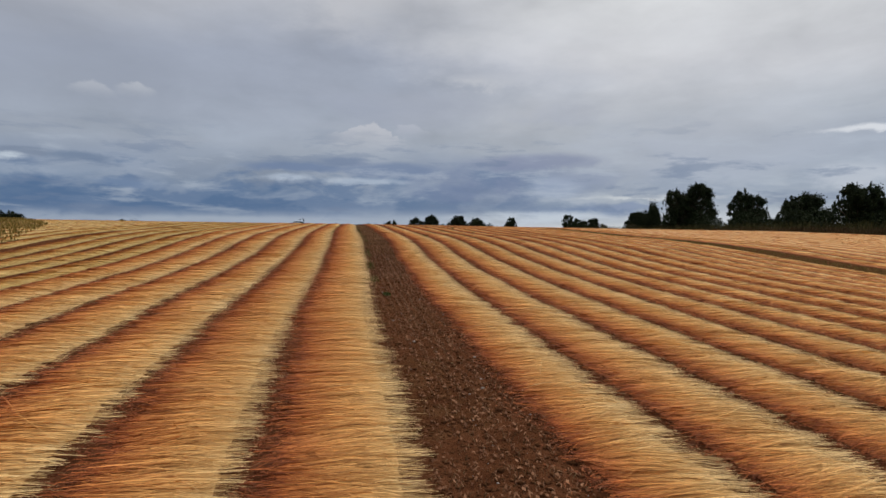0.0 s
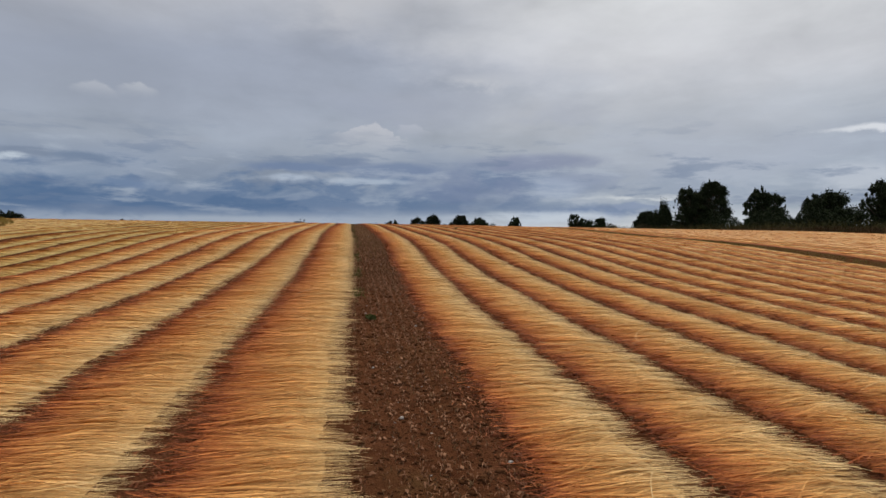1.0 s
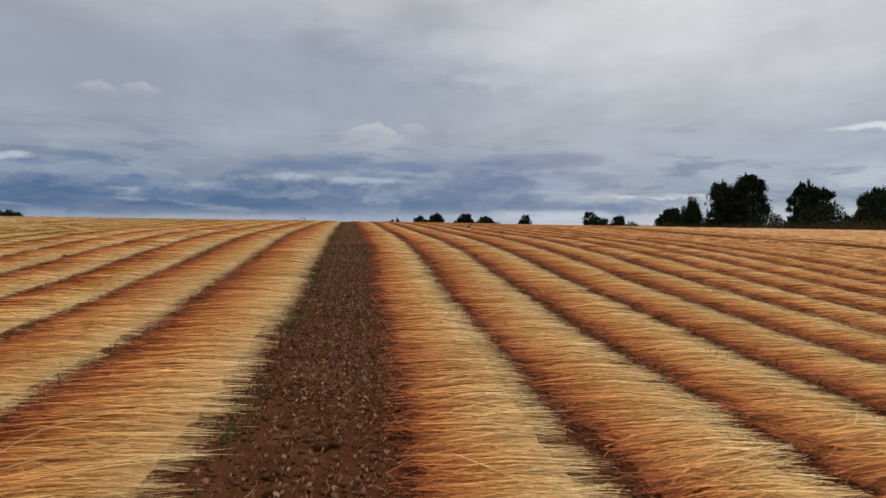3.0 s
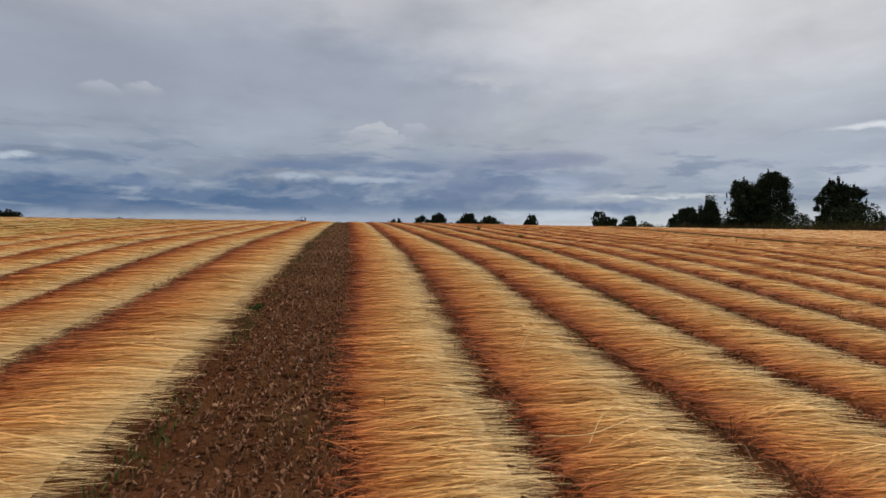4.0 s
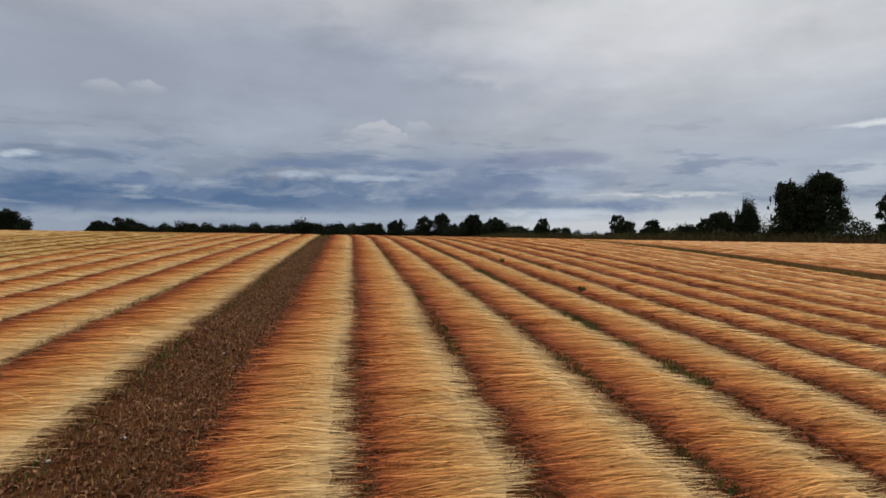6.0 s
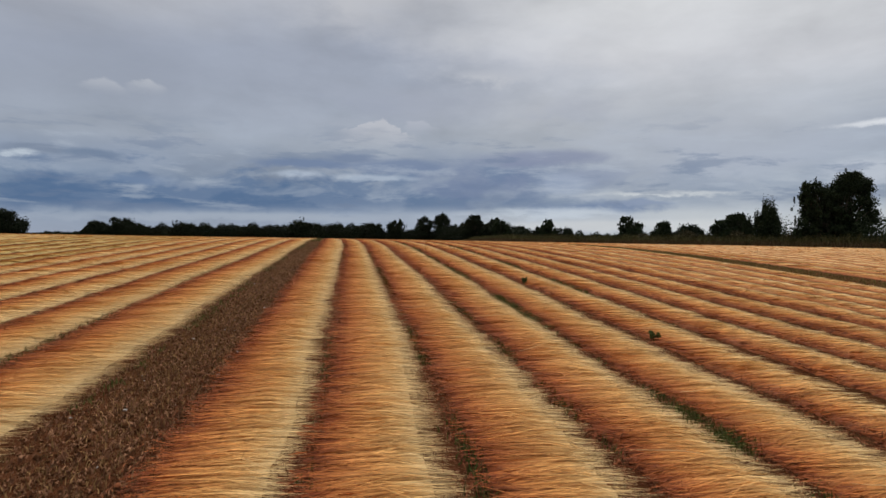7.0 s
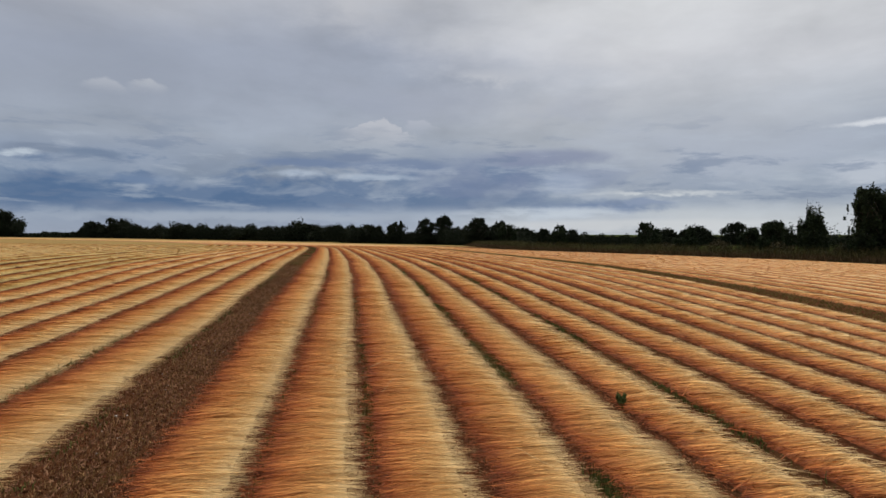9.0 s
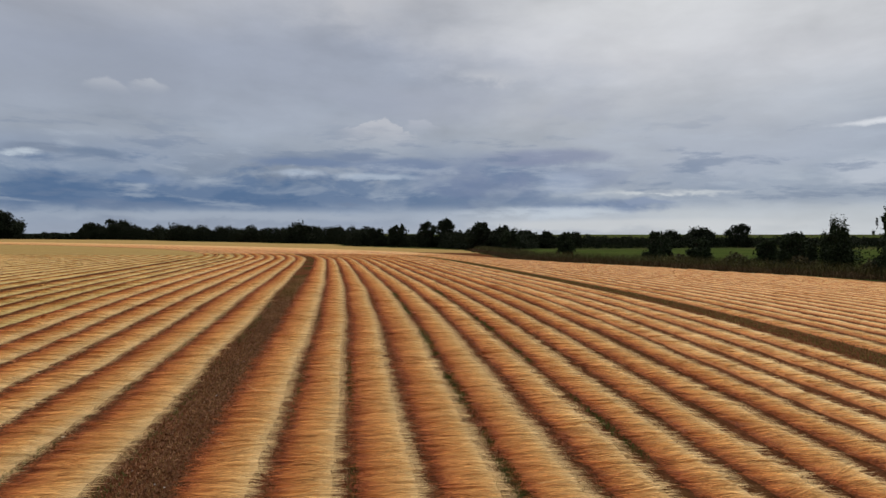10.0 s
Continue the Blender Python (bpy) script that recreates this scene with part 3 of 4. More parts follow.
    low = land(mid[..., 0], mid[..., 1]) + 0.012 + 0.03 * rng.random((n, 1))
    mid[..., 2] = np.maximum(mid[..., 2], low)
    _, _, nx, ny = along(su, centre(su))
    tip = thick * np.interp(q, [0, 0.4, 0.7, 1], [0.8, 1.0, 0.85, 0.3])
    across = np.stack([-ny * np.cos(roll), nx * np.cos(roll), np.sin(roll)], -1)
    off = across[:, None, :] * tip[None, :, None] * (fat * rng.uniform(0.5, 1.3, n))[:, None, None] / 2
    verts = np.stack([mid - off, mid + off], 2).reshape(-1, 3)
    uvs = np.repeat(np.stack([U, shade(U, V)], -1), 2, axis=1).reshape(-1, 2)
    base = (np.arange(n) * 2 * joints)[:, None, None]
    f = np.array([[2 * j, 2 * j + 1, 2 * j + 3, 2 * j + 2] for j in range(joints - 1)])
    me = quads_mesh("stalks", verts, (base + f[None]).reshape(-1, 4), stalk, uvs)
    part("loose_straw", me, thing, "loose flax stalks, rust to pale gold", "stuff")
    if away < 5.5:
        # single long stalks that stray over the swath
        for i in range(12):
            cu, cv, turn, size = rng.uniform(4, 56), rng.uniform(0.25, 0.8), rng.uniform(-1.2, 1.2), rng.uniform(0.25, 0.42)
            q = np.linspace(-1, 1, 7)
            bend = rng.normal(0, 0.11)
            path = place(cu + q * size * math.sin(turn) + bend * (1 - q * q), cv + q * size * math.cos(turn), 0.050 + 0.012 * (1 - q * q), True)
            v, f = tube([tuple(p) for p in path], [0.003 * (1 - 0.25 * abs(t)) for t in q], 5)
            piece = quads_mesh("stray_stalk", v, f, STALK, np.tile((cu, 0.85), (len(v), 1)), smooth=True)
            part("stray_stalk", piece, thing)


for number, edges in enumerate(swath_rows()):
    build_swath(number, *edges)


# ---- loose stuff on the soil ----
def scatter_chips(name, n, u0, u1, s0, s1, size, material, label, category, seed, squash=0.6, offsets=None):
    """Small angular lumps lying on the soil."""
    rng = np.random.default_rng(seed)
    u, s = rng.uniform(u0, u1, n), rng.uniform(s0, s1, n)
    if offsets is not None:
        s = offsets(u, rng)
    x, y, _, _ = along(u, s)
    r = size * np.exp(rng.normal(0, 0.45, n))
    oct_v = np.array([[1, 0, 0], [0, 1, 0], [-1, 0, 0], [0, -1, 0], [0, 0, 1], [0, 0, -1]], float)
    oct_f = np.array([[0, 1, 4], [1, 2, 4], [2, 3, 4], [3, 0, 4], [1, 0, 5], [2, 1, 5], [3, 2, 5], [0, 3, 5]])
    v = oct_v[None] * r[:, None, None] * rng.uniform(0.6, 1.3, (n, 6, 1)) + rng.normal(0, 0.15, (n, 6, 3)) * r[:, None, None]
    v[..., 2] *= squash
    a = rng.uniform(0, 6.28, n)
    ca, sa = np.cos(a)[:, None], np.sin(a)[:, None]
    v = np.stack([v[..., 0] * ca - v[..., 1] * sa + x[:, None], v[..., 0] * sa + v[..., 1] * ca + y[:, None], v[..., 2] + (land(x, y) + r * 0.2)[:, None]], -1)
    f = (np.arange(n) * 6)[:, None, None] + oct_f[None]
    return tagged(new(name, quads_mesh(name, v.reshape(-1, 3), f.reshape(-1, 3), material)), label, category, kind="stuff")


def scatter_blades(name, u, s, height, width, material, label, category, seed, lean=0.5, flat=False, placed=None):
    """Thin blades: upright tufts of grass, or straws lying flat."""
    rng = np.random.default_rng(seed)
    n = len(u)
    x, y = placed or along(u, s)[:2]
    z = land(x, y)
    a, b = rng.uniform(0, 6.28, n), rng.uniform(0, 6.28, n)
    if flat:
        a = np.where(rng.random(n) < 0.6, radians(100) + rng.normal(0, 0.35, n) + np.pi * (rng.random(n) < 0.5), a)
        b = a + np.pi / 2
    h = height * rng.uniform(0.5, 1.4, n)
    root = np.stack([x, y, z + (0.008 + 0.02 * rng.random(n) if flat else -0.01)], -1)
    d = np.stack([np.cos(a), np.sin(a), np.zeros(n)], -1)
    up = np.array([0, 0, 1.0])
    k = np.abs(rng.normal(0, lean, n))[:, None]
    if flat:
        tip, midp = root + d * h[:, None], root + d * h[:, None] * 0.5 + up * 0.012
    else:
        tip = root + (up + d * k) * h[:, None] / np.sqrt(1 + k * k)
        midp = root + (up + d * k * 0.35) * h[:, None] * 0.55
    w = np.stack([np.cos(b), np.sin(b), np.full(n, 0.4 if flat else 0.0)], -1) * (width * rng.uniform(0.6, 1.3, n) / 2)[:, None]
    v = np.stack([root - w, root + w, midp - w * 0.8, midp + w * 0.8, tip - w * 0.2, tip + w * 0.2], 1)
    f = (np.arange(n) * 6)[:, None, None] + np.array([[0, 1, 3, 2], [2, 3, 5, 4]])[None]
    me = quads_mesh(name, v.reshape(-1, 3), f.reshape(-1, 4), material)
    return tagged(new(name, me), label, category, kind="stuff")


scatter_chips("soil_clods", 30000, 2, 62, -0.66, 0.76, 0.012, CLOD, "small crumbly brown clods of soil on the wheel track", "soil", 11)
scatter_chips("soil_clods", 500, 2, 62, -0.60, 0.70, 0.013, CLOD, "larger crumbly brown clods of soil on the wheel track", "soil", 16)
scatter_chips("flints", 320, 2, 62, -0.5, 0.6, 0.010, STONE, "small pale flint stones lying on the soil", "stones", 12)


def drill_lines(rng, n):
    """Offsets gathered along the old drill rows of the track."""
    return np.round(np.clip(rng.normal(0.05, 0.38, n), -0.6, 0.7) / 0.14) * 0.14 + rng.normal(0, 0.028, n)


rg = np.random.default_rng(13)
scatter_blades("leaf_litter", 2 + 55 * rg.random(13000) ** 1.5, drill_lines(rg, 13000), 0.030, 0.012, LITTER, "dry pinkish brown leaf flakes on the wheel track", "litter", 17, 0.9)
scatter_blades("leaf_litter", 2 + 50 * rg.random(2600) ** 1.8, drill_lines(rg, 2600), 0.036, 0.024, LITTER, "larger pale crumpled leaf flakes on the wheel track", "litter", 18, flat=True)
scatter_blades("straw_litter", rg.uniform(2, 62, 12000), drill_lines(rg, 12000), 0.055, 0.007, LITTER, "broken dry straw strewn over dark soil", "straw", 14, flat=True)
scatter_blades("stubble", rg.uniform(2, 62, 14000), drill_lines(rg, 14000), 0.045, 0.007, STUBBLE, "short dry stubble in the drill rows of the track", "stubble", 19, 0.7)
for seed, n, long, broad in ((31, 15000, 0.042, 0.024), (32, 15000, 0.055, 0.016)):
    scatter_blades("leaf_litter", 16 + 48 * rg.random(n), np.clip(drill_lines(rg, n), -0.58, 0.64), long, broad, LITTER, "dry tan leaf flakes strewn thickly on the track", "litter", seed, 1.1)
us = 22 + 54 * rg.random(38000) ** 0.75
scatter_blades("stubble", us, np.clip(rg.normal(0.0, 0.36, 38000), -0.62, 0.66), 0.050, 0.012, OLIVE, "olive brown stubble and weeds on the wheel track", "stubble", 20, 0.7)


def head_fringe(s_near, s_far):
    """Offsets for the seed heads that fell along the rusty side of a swath."""
    return lambda u, g: s_near + far_share(u) * (s_far - s_near) + g.normal(-0.02, 0.125, len(u))


for number, (l0, r0, l1, r1) in enumerate(swath_rows()):
    if -7.5 < l0 < 6.5:
        scatter_chips("seed_heads", 13000, 2, 58, 0, 0, 0.0100, HEAD, "rust brown flax seed heads dropped along a swath", "seed heads", 300 + number, 0.8, head_fringe(l0, l1))
        ub = rg.uniform(2, 58, 3600)
        scatter_blades("straw_litter", ub, head_fringe(l0 - 0.06, l1 - 0.06)(ub, rg), 0.10, 0.006, HEAD, "rust brown broken stalks in the gap between swaths", "straw", 400 + number, flat=True)
        ub = 16 + 44 * rg.random(1500)
        scatter_blades("straw_litter", ub, head_fringe(l0 - 0.05, l1 - 0.05)(ub, rg), 0.11, 0.007, STUBBLE, "pale broken straws in the gap between swaths", "straw", 500 + number, 0.9)


def tuft_line(n, u0, u1, s, spread_s, seed, patch=3.0):
    rng = np.random.default_rng(seed)
    u = rng.uniform(u0, u1, n * 3)
    w = Wave(rng, patch * 1.6)(u) + 0.5 * Wave(rng, patch * 0.3)(u)
    u = u[w + rng.normal(0, 0.25, len(u)) > 0.10][:n]
    return u, s + rng.normal(0, spread_s, len(u))


for n, u0, u1, s, s_far, sp, hh, seed in ((2600, 14, 62, -0.52, -0.52, 0.08, 0.06, 21), (15000, 29, 68, 5.05, 4.75, 0.075, 0.075, 22), (1800, 36, 66, 7.22, 6.95, 0.05, 0.09, 23),
                                          (2200, 30, 54, 2.84, 2.55, 0.05, 0.08, 24), (1600, 24, 60, -2.10, -1.86, 0.06, 0.08, 25),
                                          (2600, 62, 110, -0.1, -0.1, 0.33, 0.09, 27), (1200, 22, 40, 3.98, 3.6, 0.05, 0.08, 28), (1500, 22, 60, 1.68, 1.54, 0.05, 0.07, 29)):
    uu, ss = tuft_line(n, u0, u1, 0.0, sp, seed)
    scatter_blades("grass", uu, ss + s + far_share(uu) * (s_far - s), hh, 0.012, BLADE, "low green grass growing between the flax swaths", "grass", seed + 40)
uu = rg.uniform(2, 120, 40000)
sw = 15.60 + far_share(uu) * 0.94 + rg.uniform(-1, 1, 40000) * (0.82 - 0.18 * far_share(uu))
scatter_blades("grass", uu, sw, 0.052, 0.026, STRIP, "short olive grass on a bare strip between swaths", "grass", 26)
STAND = [(-17.0, 24), (-26.6, 40.5), (-42, 60), (-60, 40), (-34, 15)]
px, py = rg.uniform(-60, -17, 42000), rg.uniform(15, 60, 42000)
keep = in_field(px, py, STAND)
px, py = px[keep], py[keep]
scatter_blades("tall_grass", px, py, 0.20, 0.055, DRY_GREEN, "uncut olive green grass standing beside the flax", "grass", 15, 0.25, placed=(px, py))


# ---- plants ----
def leaf_cloud(rng, lobes, n, size):
    """Leaves as small folded rhombs through a set of lobes: centre, radii, weight."""
    wts = np.array([l[2] for l in lobes], float)
    which = rng.choice(len(lobes), n, p=wts / wts.sum())
    c, r = np.array([l[0] for l in lobes], float)[which], np.array([l[1] for l in lobes], float)[which]
    d = rng.normal(size=(n, 3))
    d /= np.linalg.norm(d, axis=1)[:, None]
    rad = rng.uniform(0.15, 1.0, n) ** 0.6 * (1 + 0.22 * rng.normal(size=n))
    p = c + d * r * rad[:, None]
    ax = rng.normal(size=(n, 3))
    ax /= np.linalg.norm(ax, axis=1)[:, None]
    bx = np.cross(ax, rng.normal(size=(n, 3)))
    bx /= np.linalg.norm(bx, axis=1)[:, None]
    s = (size * rng.uniform(0.6, 1.4, n))[:, None]
    fold = np.cross(ax, bx) * s * 0.18
    v = np.stack([p - ax * s, p + bx * s * 0.5 + fold, p + ax * s, p - bx * s * 0.5 + fold], 1)
    f = (np.arange(n) * 4)[:, None, None] + np.array([[0, 1, 2], [0, 2, 3]])[None]
    return v.reshape(-1, 3), f.reshape(-1, 3)


def join_tubes(tubes):
    vs, fs, n = [], [], 0
    for v, f in tubes:
        vs.append(v)
        fs.append(f + n)
        n += len(v)
    return np.concatenate(vs), np.concatenate(fs)


def build_tree(name, x, y, height, width, seed, lobes=9, leaves=5200, leaf=0.17, material=None, label="", category="tree", clear=0.15, spikes=0, crowns=None, group=""):
    """A broadleaf tree or bush: a tapered trunk, limbs that run into the lobes of the crown, and many single leaves."""
    rng = np.random.default_rng(seed)
    z = float(land(x, y))
    root = tagged(new(name), label, category, group)
    root.location = (x, y, z)
    spots = []
    width = width * 0.84
    crowns = [(a, b * 0.84, c) for a, b, c in crowns] if crowns else None
    for cx, cw, ch in crowns or [(0.0, width, height)]:
        if spikes:
            for i in range(spikes + 8):
                g = max(-0.36, min(0.36, rng.normal(0, 0.17))) * cw
                d = rng.normal(0, 0.14) * cw
                reach = ch * rng.uniform(0.68, 1.0) * (1 - 1.15 * abs(g) / cw)
                spots.append(((cx + g, d, reach * 0.62), (cw * 0.055, cw * 0.055, reach * 0.36), cw * cw * 0.030))
            spots.append(((cx, 0, ch * 0.28), (cw * 0.40, cw * 0.36, ch * 0.27), cw * cw * 0.18))
        else:
            for i in range(lobes * 2):
                a, q = rng.uniform(0, 6.28), rng.uniform(clear, 0.93)
                girth = math.sin(math.pi * min(0.97, 0.26 + 0.70 * q)) ** 0.6
                off = cw * 0.5 * girth * math.sqrt(rng.uniform(0.05, 0.92))
                rr = cw * rng.uniform(0.075, 0.19)
                spots.append(((cx + off * math.cos(a), off * math.sin(a), ch * q), (rr * rng.uniform(0.5, 1.3), rr, rr * rng.uniform(0.5, 1.1)), rr**1.7))
            spots.append(((cx, 0, ch * 0.42), (cw * 0.33, cw * 0.33, ch * 0.37), (cw * 0.42) ** 1.7))
        # shoots that break the outline
        for i in range(0 if spikes else 70):
            a, q = rng.uniform(0, 6.28), rng.uniform(0.3, 1.0)
            off = cw * 0.45 * math.sin(math.pi * min(0.90, 0.2 + 0.72 * q)) ** 0.7 * rng.uniform(0.5, 1.05)
            tall = ch * 0.055 * rng.uniform(0.5, 1.8)
            spots.append(((cx + off * math.cos(a), off * math.sin(a), ch * (0.10 + 0.90 * q) * 0.97), (cw * 0.022, cw * 0.022, tall), cw**1.7 * 0.0032))
    limbs = []
    for cx, cw, ch in crowns or [(0.0, width, height)]:
        limbs.append(tube([(cx * 0.6, 0, -0.2), (cx * 0.7 + 0.05, 0, ch * 0.2), (cx, 0.05, ch * 0.5), (cx, 0, ch * 0.8)],
                          [ch * 0.034, ch * 0.026, ch * 0.015, ch * 0.004]))
    for c, r, w in spots[::2]:
        b = min(c[2] * 0.55, height * 0.4)
        limbs.append(tube([(c[0] * 0.1, c[1] * 0.1, b * 0.6), (c[0] * 0.55, c[1] * 0.5, b * 0.7 + c[2] * 0.3), c], [height * 0.012, height * 0.007, height * 0.002], 5))
    v, f = join_tubes(limbs)
    part("trunk", quads_mesh("trunk", v, f, BARK, smooth=True), root, "dark trunk with limbs")
    v, f = leaf_cloud(rng, spots, int(leaves * 1.5), leaf * 0.78)
    v[:, 2] = np.maximum(v[:, 2], 0.02)
    part("crown", quads_mesh("crown", v, f, material or LEAF), root, "dense dark green leaves")
    return root


D_GREEN = "dark green broadleaf tree standing in the field hedge"
build_tree("tree", 35.2, 83.0, 7.4, 6.4, 1, 22, 42000, 0.125, label="large dark green tree with two joined crowns", crowns=[(-2.2, 4.2, 6.3), (-0.3, 4.4, 5.9), (1.5, 5.4, 7.2)])
build_tree("tree", 32.3, 89.0, 5.6, 6.0, 2, 7, 10000, 0.13, label="slender young tree with upright feathery shoots", spikes=12, clear=0.1)
build_tree("tree", 39.8, 76.0, 5.8, 4.6, 3, 18, 24000, 0.125, label=D_GREEN, crowns=[(-0.8, 3.8, 5.8), (1.2, 3.4, 5.1)])
for i, (x, y, h, w, n) in enumerate([(40.6, 66, 4.2, 6.2, 12000), (43.0, 70, 4.2, 5.4, 9000), (40.6, 57, 4.9, 5.6, 13000), (43.8, 51, 4.0, 5.6, 9000),
                                            (45.5, 61, 4.2, 6.0, 9000), (32.1, 95, 3.7, 3.9, 6000), (33.6, 103, 3.2, 3.6, 4600)]):
    build_tree("bush", x, y, h, w, 60 + i, 14, n, 0.145, label="broad dark bush beside the field edge", category="bush", clear=0.05)
for i, (x, y, h, w) in enumerate([(30.0, 127.0, 3.9, 4.8), (24.7, 112.0, 3.9, 4.2), (27.9, 107.0, 3.1, 3.6), (14.7, 120.0, 3.6, 3.2), (33.2, 97.5, 3.6, 3.2), (10.1, 152, 4.6, 5.0)]):
    build_tree("bush", x, y, h, w, 80 + i, 11, 4600, 0.17, label="rounded dark bush between the crop and the flax", category="bush", clear=0.05)
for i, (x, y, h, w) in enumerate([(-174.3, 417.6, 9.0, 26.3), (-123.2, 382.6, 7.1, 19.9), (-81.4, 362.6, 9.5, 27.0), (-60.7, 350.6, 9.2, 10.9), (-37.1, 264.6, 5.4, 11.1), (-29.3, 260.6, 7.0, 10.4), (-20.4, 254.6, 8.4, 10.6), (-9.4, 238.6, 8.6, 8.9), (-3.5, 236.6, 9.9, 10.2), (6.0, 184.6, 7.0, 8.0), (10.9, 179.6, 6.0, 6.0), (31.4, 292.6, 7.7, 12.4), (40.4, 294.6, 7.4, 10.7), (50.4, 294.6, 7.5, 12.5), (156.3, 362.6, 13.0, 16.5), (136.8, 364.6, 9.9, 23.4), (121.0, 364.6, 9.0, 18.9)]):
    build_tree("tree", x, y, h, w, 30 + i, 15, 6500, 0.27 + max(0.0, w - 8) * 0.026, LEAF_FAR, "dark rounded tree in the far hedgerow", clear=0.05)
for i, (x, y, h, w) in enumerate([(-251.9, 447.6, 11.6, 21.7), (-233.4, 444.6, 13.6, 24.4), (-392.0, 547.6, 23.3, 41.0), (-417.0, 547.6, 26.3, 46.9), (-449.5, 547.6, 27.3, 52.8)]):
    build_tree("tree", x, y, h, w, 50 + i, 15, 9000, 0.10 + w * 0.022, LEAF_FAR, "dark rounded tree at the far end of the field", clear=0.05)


# ---- hedges and banks ----
def leafy_strip(name, path, height, depth, n, leaf, material, label, seed, rough=0.35, category="hedge", scale=6.0):
    """A long hedge or weedy bank: leaves heaped along a line, with an uneven top."""
    rng = np.random.default_rng(seed)
    p = np.array(path, float)
    seg = np.hypot(*np.diff(p, axis=0).T)
    cum = np.concatenate([[0], np.cumsum(seg)])
    t = rng.uniform(0, cum[-1], n)
    x, y = np.interp(t, cum, p[:, 0]), np.interp(t, cum, p[:, 1])
    k = np.clip(np.searchsorted(cum, t) - 1, 0, len(seg) - 1)
    nx, ny = -(np.diff(p[:, 1])[k]) / seg[k], np.diff(p[:, 0])[k] / seg[k]
    off = rng.uniform(-1, 1, n)
    top = height * (1 + rough * Wave(rng, scale)(t) + 0.5 * rough * Wave(rng, scale / 4)(t)) * np.sqrt(np.clip(1 - off**2, 0.05, 1))
    z = top * rng.uniform(0, 1, n) ** 0.6
    x, y = x + nx * off * depth / 2, y + ny * off * depth / 2
    c = np.stack([x, y, land(x, y) + z], -1)
    v, f = leaf_cloud(rng, [((0, 0, 0), (0.01, 0.01, 0.01), 1)], n, leaf)
    v = (v.reshape(n, 4, 3) + c[:, None]).reshape(-1, 3)
    return tagged(new(name, quads_mesh(name, v, f, material)), label, category, kind="stuff")


BANK = [(44.3, 20), (41.8, 30), (39.3, 45), (37.3, 58.3), (35.3, 69.6), (32.3, 77.8), (28.8, 85.4), (24.3, 92), (19.8, 101), (13.3, 108), (7.4, 116.8), (6.0, 140), (4.6, 165), (3.6, 190)]


def grass_bank(path, depth, height, n, width, material, label, seed):
    """Tall rough grass along a line."""
    rng = np.random.default_rng(seed)
    p = np.array(path, float)
    seg = np.hypot(*np.diff(p, axis=0).T)
    cum = np.concatenate([[0], np.cumsum(seg)])
    t = rng.uniform(0, cum[-1], n)
    off = rng.uniform(-0.5, 0.5, n) * depth
    x, y = np.interp(t, cum, p[:, 0]) + off * 0.8, np.interp(t, cum, p[:, 1]) + off * 0.6
    keep = rng.random(n) < 0.75 + 0.25 * Wave(rng, 4.0)(t)
    x, y = x[keep], y[keep]
    scatter_blades("verge_grass", x, y, height, width, material, label, "grass", seed + 1, 0.7, placed=(x, y))


grass_bank(BANK, 2.6, 0.52, 40000, 0.04, VERGE_DRY, "rough brown grass along the field edge", 171)
grass_bank([(x + 1.8, y + 1.2) for x, y in BANK], 3.4, 1.0, 40000, 0.05, VERGE, "rough olive grass on the hedge bank", 173)
leafy_strip("brambles", [(x + 2.6, y + 1.4) for x, y in BANK[:6]], 2.2, 2.8, 34000, 0.11, LEAF, "dark green brambles behind the field edge", 72, 0.35, "brambles", 7.0)
leafy_strip("brambles", [(x + 2.6, y + 1.6) for x, y in BANK[5:9]], 0.9, 2.0, 9000, 0.12, BRAMBLE, "low brown and green brambles on the bank", 71, 0.45, "brambles", 5.0)
build_tree("bush", 33.6, 84.2, 1.7, 4.6, 95, 10, 3600, 0.12, material=BRAMBLE, label="low brown green bush under the tall tree", category="bush", clear=0.02)
leafy_strip("far_hedge", [(-266, 455), (-187, 425), (-117, 385), (-75, 361), (-42, 333)], 8.3, 8.0, 90000, 0.42, LEAF_FAR,
            "long dark hedgerow along the far side of the field", 73, 0.22, scale=13.0)
leafy_strip("far_hedge", [(-43, 273), (-21, 255), (-4, 238), (7, 188), (14, 183)], 4.6, 4.5, 40000, 0.26, LEAF_FAR,
            "dark hedgerow of shrubs beyond the flax", 76, 0.25, scale=9.0)
leafy_strip("far_hedge", [(9, 198), (36, 298), (86, 333), (160, 368), (291, 373)], 5.2, 5.5, 60000, 0.34, LEAF_FAR,
            "dark hedgerow behind the green crop", 74, 0.25, scale=16.0)
leafy_strip("far_wood", [(-900, 620), (-420, 640), (-60, 640), (120, 600), (420, 560), (800, 520)], 7.0, 14.0, 60000, 1.5, LEAF_FAR,
            "distant dark band of trees on the horizon", 75, 0.16, "wood", 30.0)


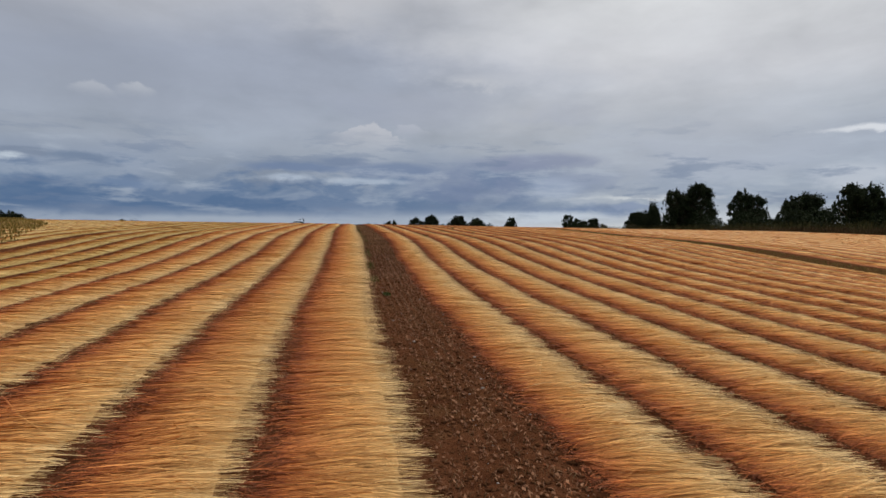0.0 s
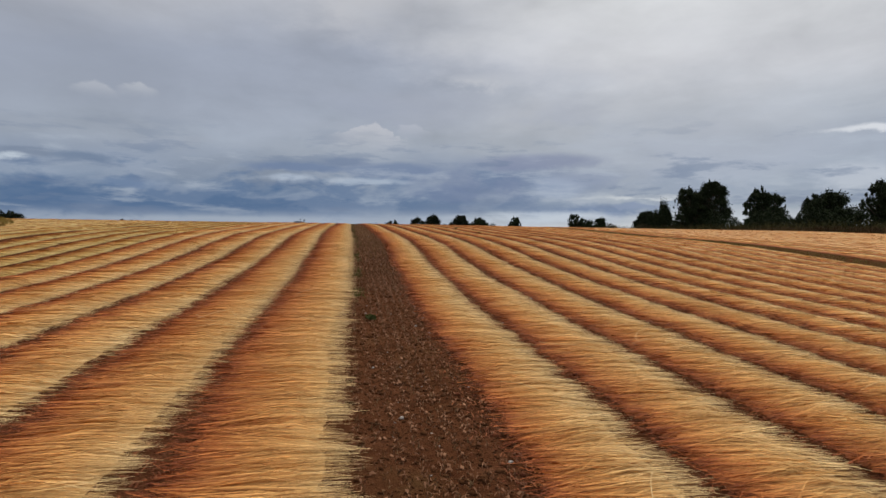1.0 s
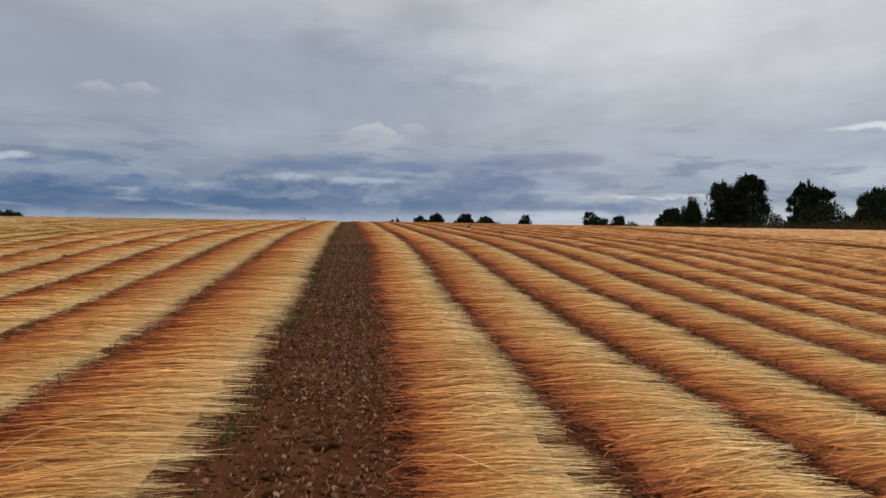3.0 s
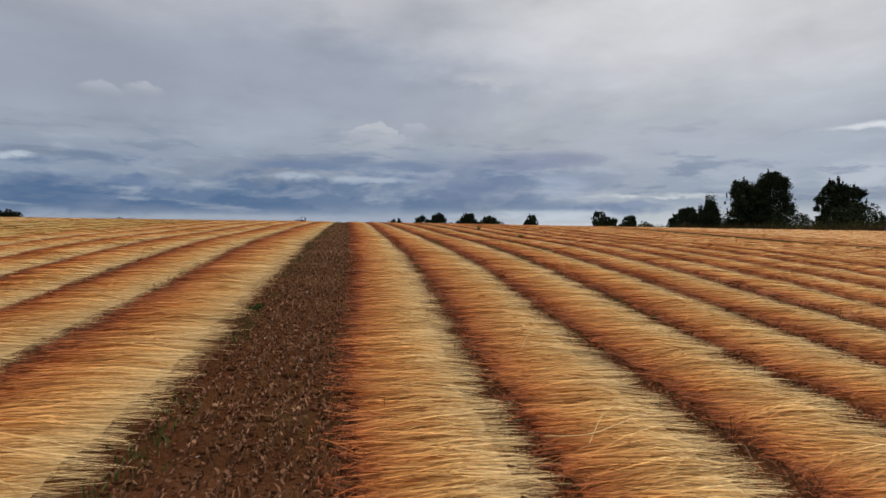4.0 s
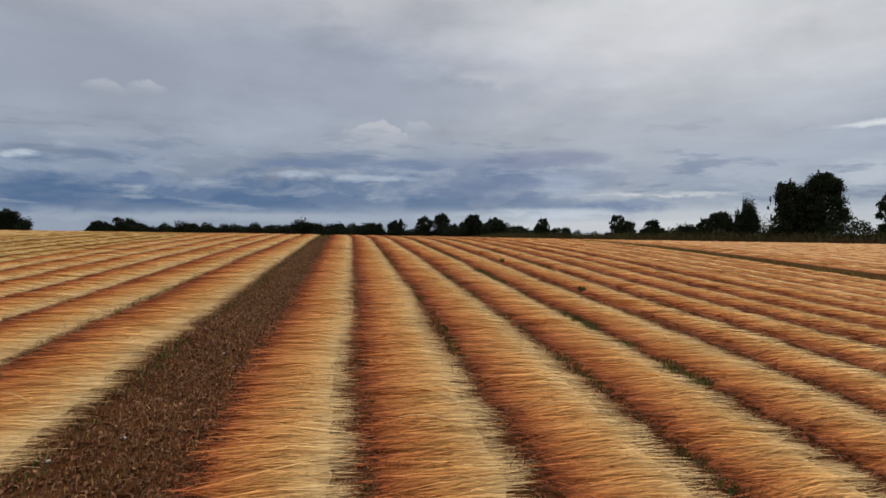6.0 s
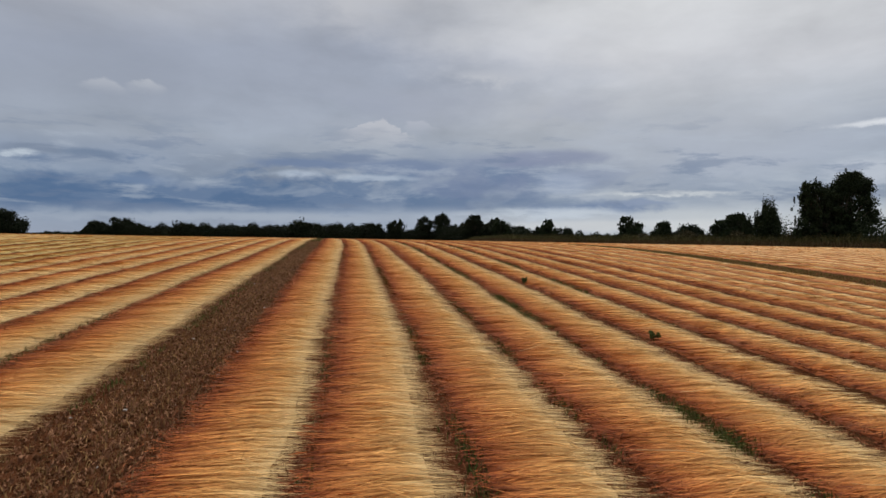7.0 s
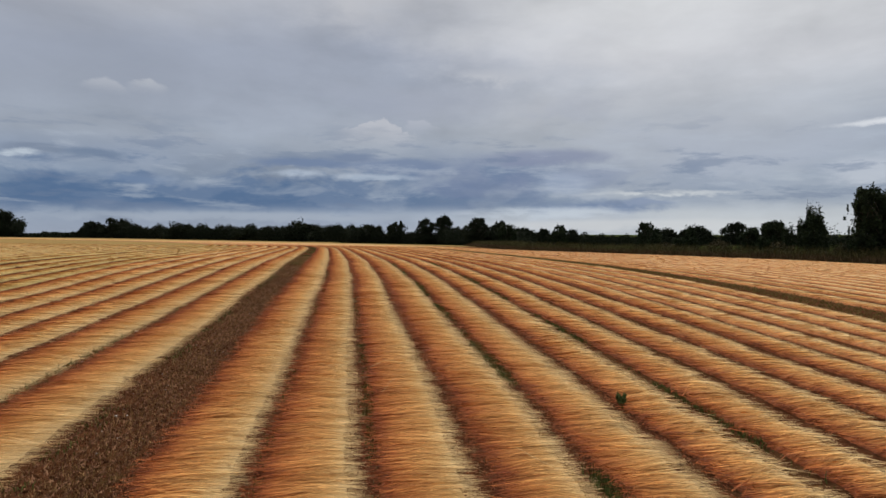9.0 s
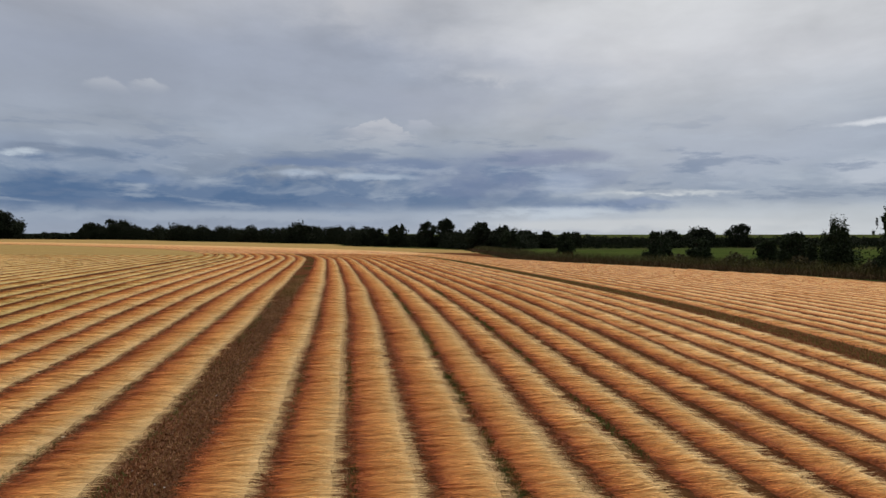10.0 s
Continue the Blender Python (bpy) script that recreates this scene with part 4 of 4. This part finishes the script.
# ---- single stones ----
def stone_mesh(seed):
    rng = np.random.default_rng(seed)
    bm = bmesh.new()
    bmesh.ops.create_icosphere(bm, subdivisions=1, radius=1.0)
    for v in bm.verts:
        v.co *= rng.uniform(0.75, 1.15)
        v.co.z *= 0.6
    me = bpy.data.meshes.new("stone")
    bm.to_mesh(me)
    bm.free()
    me.materials.append(STONE)
    return me


stones = [stone_mesh(i) for i in range(3)]
for i in range(34):
    xs, ys, _, _ = along(rg.uniform(4, 52), rg.choice([rg.uniform(-0.5, 0.6), -1.93, 1.68, 2.84], p=[0.7, 0.1, 0.1, 0.1]))
    size = rg.uniform(0.014, 0.030)
    ob = tagged(new("stone", stones[i % 3]), "small pale flint stone lying on brown soil", "stone", "flints on the soil")
    ob.location, ob.scale, ob.rotation_euler = (float(xs), float(ys), float(land(xs, ys)) + size * 0.35), (size, size * rg.uniform(0.7, 1.2), size), (0, 0, rg.uniform(0, 6.28))


# ---- weeds standing in the swaths ----
def build_weed(x, y, height, width, seed):
    rng = np.random.default_rng(seed)
    root = tagged(new("weed"), "leafy green weed growing among the flax", "weed")
    root.location = (x, y, float(land(x, y)))
    stems, spots = [], []
    for i in range(7):
        a, r = rng.uniform(0, 6.28), rng.uniform(0.2, 0.5) * width
        tip = (r * math.cos(a), r * math.sin(a), height * rng.uniform(0.6, 1.0))
        stems.append(tube([(0, 0, -0.02), (tip[0] * 0.4, tip[1] * 0.4, tip[2] * 0.6), tip], [0.006, 0.005, 0.002], 5))
        spots.append((tip, (width * 0.16, width * 0.16, height * 0.20), 1.0))
        spots.append(((tip[0] * 0.6, tip[1] * 0.6, tip[2] * 0.65), (width * 0.2, width * 0.2, height * 0.2), 1.0))
    v, f = join_tubes(stems)
    part("stem", quads_mesh("stem", v, f, WEED, smooth=True), root)
    v, f = leaf_cloud(rng, spots + [((0, 0, height * 0.35), (width * 0.3, width * 0.3, height * 0.3), 5.0)], 480, 0.020)
    part("leaves", quads_mesh("leaves", v, f, WEED), root, "small green leaves")


for i, (xw, yw, h, w) in enumerate(((0.98, 42.1, 0.19, 0.15), (2.09, 36.1, 0.13, 0.19), (-1.1, 12.6, 0.07, 0.20), (-2.75, 22.4, 0.06, 0.18))):
    build_weed(float(xw), float(yw), h, w, 90 + i)
